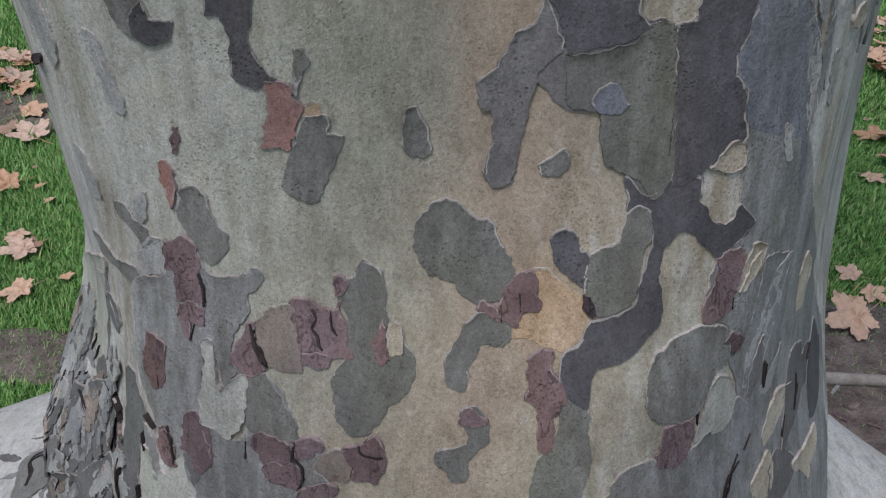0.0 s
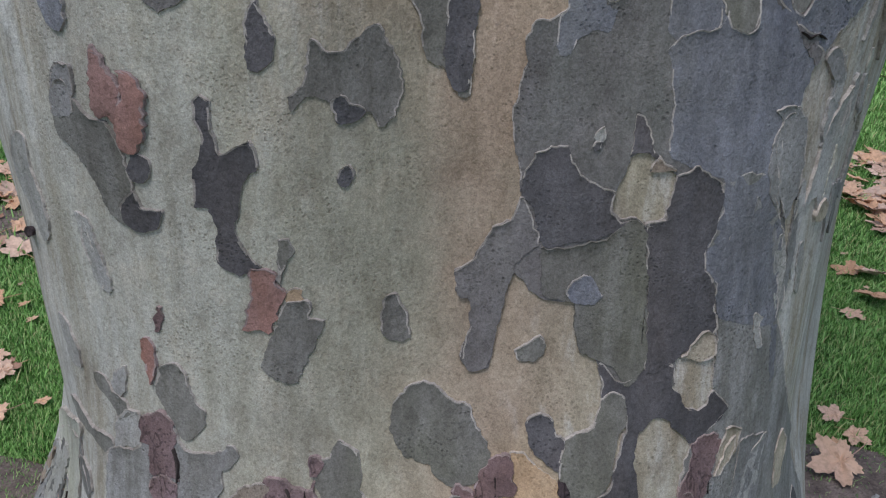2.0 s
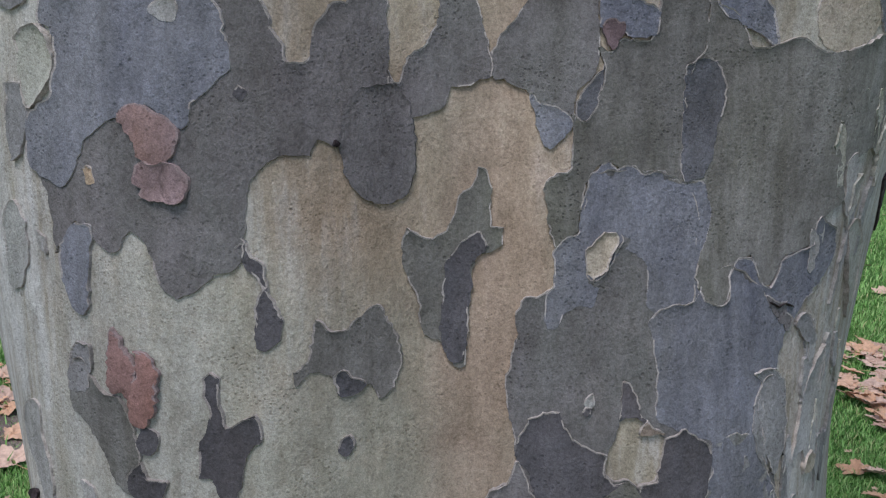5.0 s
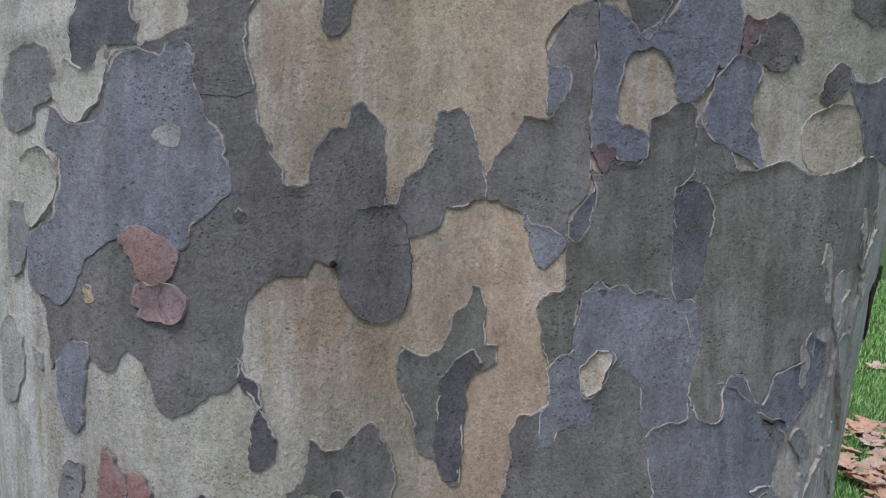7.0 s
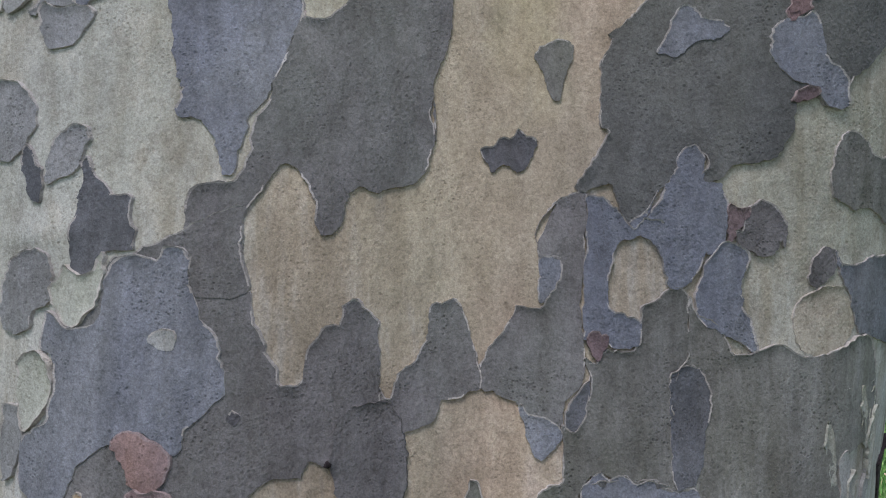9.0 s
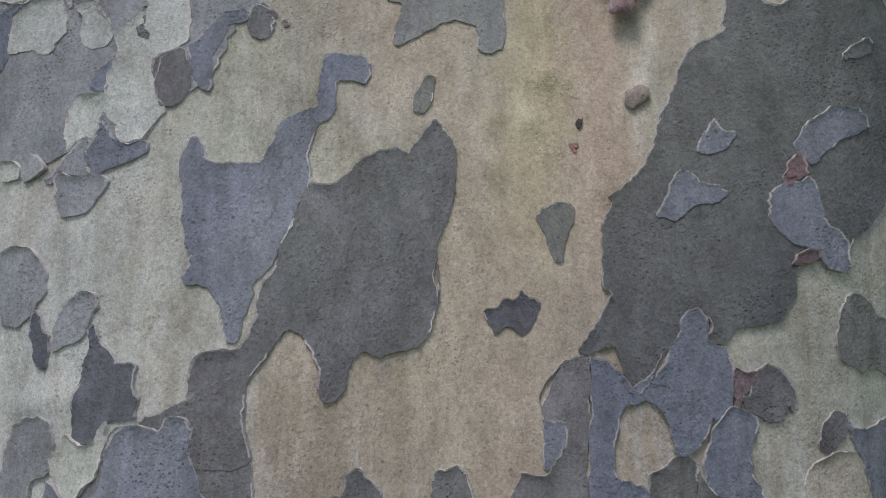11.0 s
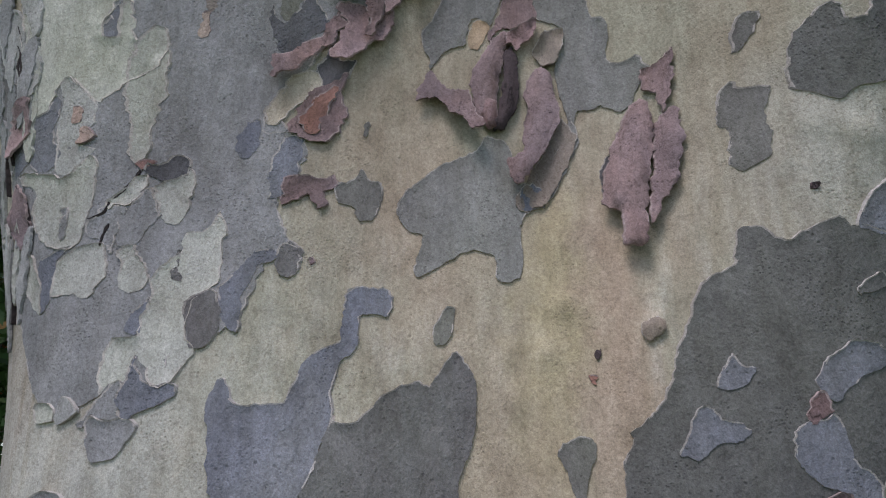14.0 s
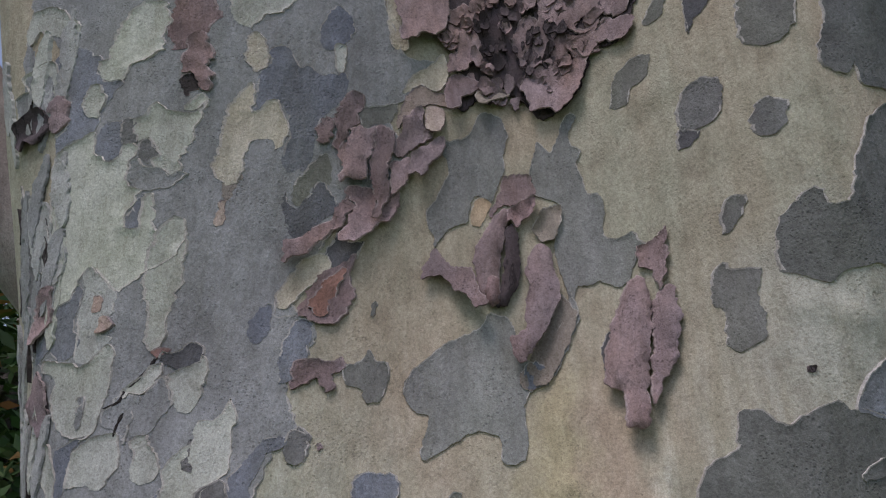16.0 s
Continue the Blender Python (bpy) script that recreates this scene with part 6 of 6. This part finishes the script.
def field(name, dark, light, dry, scale_a, scale_b, relief):
    m, t, b = nodes(name, 0.95)
    co = t.nodes.new("ShaderNodeTexCoord").outputs["Object"]
    n1, n2, n3 = noise_tex(t, co, scale_a, 5.0), noise_tex(t, co, scale_b, 6.0, 0.7), noise_tex(t, co, scale_b * 7, 4.0, 0.7)
    c = ramp(t, n2, [(0.3, dark), (0.65, light), (0.85, dry)])
    c = mix(t, 1.0, c, ramp(t, n3, [(0.3, (0.55, 0.55, 0.55)), (0.5, (1, 1, 1)), (0.75, (1.4, 1.4, 1.4))]), "MULTIPLY")
    t.links.new(mix(t, 1.0, c, ramp(t, n1, [(0.3, (0.7, 0.7, 0.7)), (0.7, (1.2, 1.2, 1.2))]), "MULTIPLY"), b.inputs["Base Color"])
    bump(t, b, [(n2, 0.8, relief), (n3, 0.7, relief * 0.25)])
    return m


TURF = field("turf", (0.045, 0.11, 0.026), (0.11, 0.235, 0.058), (0.17, 0.25, 0.09), 1.2, 26.0, 0.03)
SOIL = field("bare_soil", (0.11, 0.085, 0.075), (0.28, 0.23, 0.20), (0.42, 0.36, 0.31), 3.0, 22.0, 0.02)
bm = bmesh.new()
bmesh.ops.create_grid(bm, x_segments=90, y_segments=90, size=70)
me = bpy.data.meshes.new("ground")
bm.to_mesh(me)
bm.free()
me.materials.append(TURF)
ground = tagged(new("ground", me), "short green lawn round the tree", "lawn", kind="structure")
# bare patches: centre, half-axes; the first, unseen, is added to cut green bounce
BARE = [(0.0, -2.0, 1.9, 1.6), (0.86, 0.25, 0.42, 0.30), (-2.35, 1.56, 0.62, 0.20), (-1.27, 0.08, 0.24, 0.10), (0.80, 0.62, 0.20, 0.14), (-0.1, -0.1, 0.82, 0.78)]


def bare(x, y):
    w = 1 + 0.35 * noise.noise((x * 4, y * 4, 2.0))
    return any(((x - cx) / a) ** 2 + ((y - cy) / b) ** 2 < w for cx, cy, a, b in BARE)


for cx, cy, a, b in BARE:
    verts = [(cx, cy, 0.012)]
    faces = []
    for k in range(64):
        f = 2 * math.pi * k / 64
        w = 1 + 0.22 * noise.noise((cx * 4 + 2 * math.cos(f), cy * 4 + 2 * math.sin(f), 2.0)) + 0.1 * noise.noise((7 * math.cos(f), 7 * math.sin(f), cx))
        for r, h in ((0.6, 0.010), (0.95, 0.006), (1.1, -0.004)):
            verts.append((cx + a * w * r * math.cos(f), cy + b * w * r * math.sin(f), h + 0.003 * noise.noise((k * 0.7, r * 9, cx))))
    for k in range(64):
        p, q = 1 + 3 * k, 1 + 3 * ((k + 1) % 64)
        faces += [[0, p, q], [p, p + 1, q + 1, q], [p + 1, p + 2, q + 2, q + 1]]
    tagged(mesh_object("soil_patch", verts, faces, [SOIL]), "bare brown soil of the lawn, worn through or added unseen", "soil", kind="structure")

# grass: bent tapering blades
m, t, b = nodes("grass_blades", 0.6)
g = t.nodes.new("ShaderNodeNewGeometry").outputs["Random Per Island"]
t.links.new(ramp(t, g, [(0.0, (0.075, 0.19, 0.04)), (0.4, (0.20, 0.43, 0.105)), (0.8, (0.34, 0.58, 0.20)), (1.0, (0.46, 0.45, 0.22))]), b.inputs["Base Color"])
GRASS = m


def grass(spots, seed):
    r = random.Random(seed)
    verts, faces = [], []
    for x0, x1, y0, y1, count, tall in spots:
        for _ in range(count * 13 // 10):
            # each stand thins out towards its edge
            fx, fy = r.uniform(-0.1, 1.1), r.uniform(-0.1, 1.1)
            if r.random() < (max(abs(fx - 0.5), abs(fy - 0.5)) - 0.4) / 0.2:
                continue
            x, y = x0 + fx * (x1 - x0), y0 + fy * (y1 - y0)
            if bare(x, y) and r.random() < (0.9 if x > 0 else 0.6):
                continue
            h, w, f = tall * r.uniform(0.5, 1.25), tall * r.uniform(0.045, 0.085), r.uniform(0, 6.283)
            cx, cy, dx, dy = math.cos(f), math.sin(f), math.cos(f + 1.3), math.sin(f + 1.3)
            l1, l2 = h * r.uniform(0.1, 0.35), h * r.uniform(0.4, 0.95)
            n = len(verts)
            verts += [(x - cx * w, y - cy * w, 0), (x + cx * w, y + cy * w, 0), (x - cx * w * 0.8 + dx * l1, y - cy * w * 0.8 + dy * l1, h * 0.6),
                      (x + cx * w * 0.8 + dx * l1, y + cy * w * 0.8 + dy * l1, h * 0.6), (x + dx * l2, y + dy * l2, h)]
            faces += [[n, n + 1, n + 3, n + 2], [n + 2, n + 3, n + 4]]
    return tagged(mesh_object("grass", verts, faces, [GRASS]), "short green grass blades of the lawn", "grass", kind="stuff")


grass([(-2.0, -0.9, -0.3, 1.3, 80000, 0.019), (-3.9, -1.5, 0.9, 3.6, 85000, 0.023), (0.55, 1.5, 0.2, 2.2, 90000, 0.019), (0.9, 3.2, 2.0, 5.0, 60000, 0.028),
       (1.3, 5.5, 4.5, 11.0, 22000, 0.05), (-6.0, -2.4, 3.0, 7.0, 8000, 0.07), (-3.5, 3.5, -4.5, -0.5, 12000, 0.05), (-6, -2, -4, 9, 26000, 0.055), (2, 6, -4, 9, 26000, 0.055), (-4, 4, 3.5, 10, 36000, 0.055), (-2, 2, 0.6, 4, 20000, 0.04)], 5)

# fallen leaves
m, t, b = nodes("dry_leaf", 0.7)
co = t.nodes.new("ShaderNodeTexCoord").outputs["Object"]
info = t.nodes.new("ShaderNodeObjectInfo").outputs["Random"]
tone = ramp(t, info, [(0.0, (0.50, 0.29, 0.17)), (0.4, (0.70, 0.45, 0.29)), (0.75, (0.70, 0.52, 0.41)), (1.0, (0.33, 0.19, 0.13))])
spots = noise_tex(t, co, 60.0, 5.0)
t.links.new(mix(t, ramp(t, spots, [(0.35, (0.6, 0.6, 0.6)), (0.55, (0, 0, 0))]), tone, mix(t, 0.5, tone, (0.12, 0.06, 0.03))), b.inputs["Base Color"])
bump(t, b, [(spots, 0.4, 0.004)])
LEAF = m


def plane_leaf(seed):
    """A five-lobed leaf, 17 cm across, cupped and dry, with ribs and a stalk."""
    r = random.Random(seed)
    lobes = [(-2.15, 0.55), (-1.1, 0.82), (0.0, 1.0), (1.1, 0.85), (2.15, 0.55)]
    n, rings = 96, 6
    verts, faces = [(0, 0, 0)], []
    twist, cup, fold = r.uniform(-0.35, 0.35), r.uniform(0.4, 1.5), r.uniform(0.2, 1.0)
    for q in range(1, rings + 1):
        for k in range(n):
            f = 2 * math.pi * k / n - math.pi
            reach = 0.40
            for c, a in lobes:
                d = abs((f - c + math.pi) % (2 * math.pi) - math.pi)
                reach = max(reach, a * max(0.0, 1 - (d / 0.85) ** 1.3) ** 0.85 + 0.12)
            reach *= 1 + 0.07 * math.sin(f * 23) * (q == rings)
            s = 0.092 * reach * q / rings
            x, y = s * math.sin(f), s * math.cos(f)
            z = 0.012 + 3.2 * cup * (x * x * fold + y * y * 0.4) + 0.25 * twist * x * (y / 0.09) + 0.008 * noise.noise((x * 40, y * 40, seed)) - 0.003 * math.cos(f * 5.7)
            verts.append((x, y, z))
    for k in range(n):
        k2 = (k + 1) % n
        faces.append([0, 1 + k2, 1 + k])
        for q in range(rings - 1):
            a, c = 1 + q * n, 1 + (q + 1) * n
            faces.append([a + k, a + k2, c + k2, c + k])
    m0 = len(verts)
    verts += [(x, y, z - 0.0007) for x, y, z in verts]
    faces += [[m0 + v for v in f[::-1]] for f in faces]
    base = new("fallen_leaf")
    mesh_object("blade", verts, faces, [LEAF], base)
    tube("stalk", bend((0, -0.015, 0.012), (0.01, -0.06, 0.01), (0.03, -0.10, 0.006), 6), [0.0016] * 6, LEAF, base, 6)
    return tagged(base, "dry tan plane leaf fallen on the grass", "leaf", "fallen leaves")


leaf_kinds = [plane_leaf(k) for k in (1, 2, 3, 4, 5)]
r = random.Random(3)
spread = [(0.815, 0.63, 0.92, 2.0), (0.86, 0.87, 0.5, 1.0), (0.89, 0.79, 0.5, 4.0), (-2.82, 2.11, 0.9, 0.4), (-2.7, 2.1, 1.0, 2.0), (-2.58, 1.84, 1.0, 1.0), (-2.6, 1.8, 0.8, 3.0),
          (-2.48, 1.73, 0.8, 5.0), (-2.24, 1.31, 0.7, 0.0), (-2.1, 1.28, 1.1, 1.0), (-1.92, 0.89, 0.9, 2.2), (-1.66, 0.58, 0.5, 4.0), (-1.59, 0.52, 0.6, 5.0), (-1.45, 0.32, 0.7, 2.0),
          (1.16, 1.93, 0.8, 1.0), (1.24, 1.92, 0.9, 2.0), (1.18, 1.7, 1.0, 3.0), (1.06, 1.56, 0.6, 4.0)]
for _ in range(58):
    spread.append((r.uniform(1.3, 1.8), r.uniform(2.4, 3.7), r.uniform(0.75, 1.15), r.uniform(0, 6.3)))
for _ in range(16):
    spread.append((r.uniform(-3.1, -2.1), r.uniform(1.5, 2.3), r.uniform(0.6, 1.1), r.uniform(0, 6.3)))
for _ in range(26):
    spread.append((r.uniform(1.2, 4.5), r.uniform(3.7, 10), r.uniform(0.7, 1.1), r.uniform(0, 6.3)))
for _ in range(14):
    spread.append((r.uniform(-3.4, -1.4), r.uniform(0.2, 3.4), r.uniform(0.3, 0.8), r.uniform(0, 6.3)))
for _ in range(46):
    spread.append((r.uniform(-3.2, -1.15), r.uniform(0.0, 3.0), r.uniform(0.14, 0.34), r.uniform(0, 6.3)))
for _ in range(30):
    spread.append((r.uniform(0.8, 1.9), r.uniform(0.5, 3.2), r.uniform(0.14, 0.34), r.uniform(0, 6.3)))
for n, (x, y, size, turn) in enumerate(spread):
    if math.hypot(x + 0.05, y - 0.03) < 0.75:
        continue
    src = leaf_kinds[n % 5]
    lf = copy_thing(src, Matrix.Translation((x, y, 0.012 + 0.012 * r.random())) @ pose(0, 0, 0, r.uniform(-14, 14), r.uniform(-14, 14), math.degrees(turn)))
    lf.scale = (size, size, size)
    if n == 0:
        # this one leans against a tuft
        lf.matrix_basis = Matrix.Translation((x, y, 0.035)) @ pose(0, 0, 0, 30, 0, 0) @ pose(0, 0, 0, 0, 0, math.degrees(turn)) @ Matrix.Diagonal((size, size, size, 1))
for src in leaf_kinds:
    src.location = (r.uniform(1.3, 1.8), r.uniform(2.5, 3.6), 0.015)

# a bare stick and bark chips on the soil
WOOD = bark("weathered_stick", (0.30, 0.27, 0.24), (0.36, 0.33, 0.29), (0.16, 0.14, 0.12))
tagged(tube("fallen_branch", bend((0.55, 0.36, 0.016), (0.8, 0.385, 0.026), (1.25, 0.44, 0.02), 14), [0.017 - 0.0003 * k for k in range(14)], WOOD, None, 12, 0.25), "smooth grey fallen branch lying on bare soil", "branch")
CHIP = BARKS["P"]
for n in range(40):
    x, y = r.uniform(0.62, 1.05), r.uniform(0.05, 0.55)
    w, l = r.uniform(0.004, 0.009), r.uniform(0.008, 0.022)
    verts, faces = [], []
    for a in range(6):
        for c in range(4):
            u, v = (a / 5 - 0.5) * l * 2, (c / 3 - 0.5) * w * 2 * (1 - 0.4 * abs(a / 5 - 0.5)) + 0.004 * noise.noise((a * 2.1, c * 1.7, n))
            verts.append((u, v, 0.004 + 6 * v * v + 0.002 * noise.noise((a, c, n + 5))))
    k = len(verts)
    verts += [(p[0], p[1], p[2] - 0.002) for p in verts]
    for a in range(5):
        for c in range(3):
            q = a * 4 + c
            faces += [[q, q + 4, q + 5, q + 1], [k + q + 1, k + q + 5, k + q + 4, k + q]]
    for a in range(5):
        faces += [[a * 4, k + a * 4, k + a * 4 + 4, a * 4 + 4], [a * 4 + 3, a * 4 + 7, k + a * 4 + 7, k + a * 4 + 3]]
    ob = tagged(mesh_object("bark_chip", verts, faces, [BARKS["T"] if n % 3 == 0 else CHIP if n % 3 == 1 else BARKS["V"]]), "small loose bark chip lying on bare soil", "bark chip", "bark chips")
    ob.matrix_basis = pose(x, y, 0.012, r.uniform(-8, 8), r.uniform(-8, 8), r.uniform(0, 360))

# ---- trees beyond the lawn ----
m, t, b = nodes("far_foliage", 0.7)
g = t.nodes.new("ShaderNodeNewGeometry").outputs["Random Per Island"]
t.links.new(ramp(t, g, [(0.0, (0.018, 0.04, 0.012)), (0.6, (0.045, 0.085, 0.025)), (0.9, (0.07, 0.10, 0.03)), (1.0, (0.26, 0.10, 0.03))]), b.inputs["Base Color"])
FOLIAGE = m
FARBARK = bark("far_bark", (0.10, 0.085, 0.07), (0.14, 0.12, 0.10), (0.05, 0.04, 0.035))


def far_tree(x, y, high, seed):
    r = random.Random(seed)
    base = tagged(new("background_tree"), "dark leafy tree at the edge of the lawn", "tree", "trees beyond the lawn")
    tube("trunk", bend((x, y, -0.1), (x + r.uniform(-0.3, 0.3), y, high * 0.4), (x + r.uniform(-0.6, 0.6), y, high * 0.85), 10), [0.22 * high / 7 * (1 - 0.085 * k) for k in range(10)], FARBARK, base, 12, 0.15, seed)
    clumps = []
    for n in range(14):
        f, z = r.uniform(0, 6.283), high * r.uniform(0.18, 0.75)
        reach = high * r.uniform(0.18, 0.4)
        tip = (x + reach * math.cos(f), y + reach * math.sin(f), z + high * r.uniform(0.05, 0.22))
        tube("branch", bend((x, y, z), ((x + tip[0]) / 2, (y + tip[1]) / 2, z + 0.1), tip, 6), [0.06 - 0.009 * k for k in range(6)], FARBARK, base, 6, 0.1, seed + n)
        clumps += [tip] + [(x + reach * k * math.cos(f), y + reach * k * math.sin(f), z + high * 0.1 * k) for k in (0.5, 0.75)]
    verts, faces = [], []
    for cx, cy, cz in clumps:
        size = high * r.uniform(0.07, 0.14)
        for _ in range(120):
            p = Vector((r.gauss(0, 1), r.gauss(0, 1), r.gauss(0, 0.8))) * size * 0.6 + Vector((cx, cy, cz))
            a, c = Vector((r.gauss(0, 1), r.gauss(0, 1), r.gauss(0, 0.5))).normalized(), Vector((r.gauss(0, 1), r.gauss(0, 1), r.gauss(0, 1))).normalized()
            l, w = r.uniform(0.07, 0.15), r.uniform(0.03, 0.06)
            c = (c - a * c.dot(a)).normalized()
            n = len(verts)
            verts += [p - a * l, p + c * w, p + a * l, p - c * w]
            faces.append([n, n + 1, n + 2, n + 3])
    mesh_object("crown", verts, faces, [FOLIAGE], base, smooth=False)
    return base


for n, (x, y, h) in enumerate([(-7.0, 5.6, 6.0), (-9.5, 8.0, 7.5), (-8.8, 4.6, 6.5), (-12, 9.5, 9.0), (-11.5, 12.5, 9.5), (-6.5, 8.5, 5.5), (9, 17, 9), (14, 15, 9.5), (3, 22, 10), (-15, -2, 9), (13, -4, 9)]):
    far_tree(x, y, h, 20 + n)
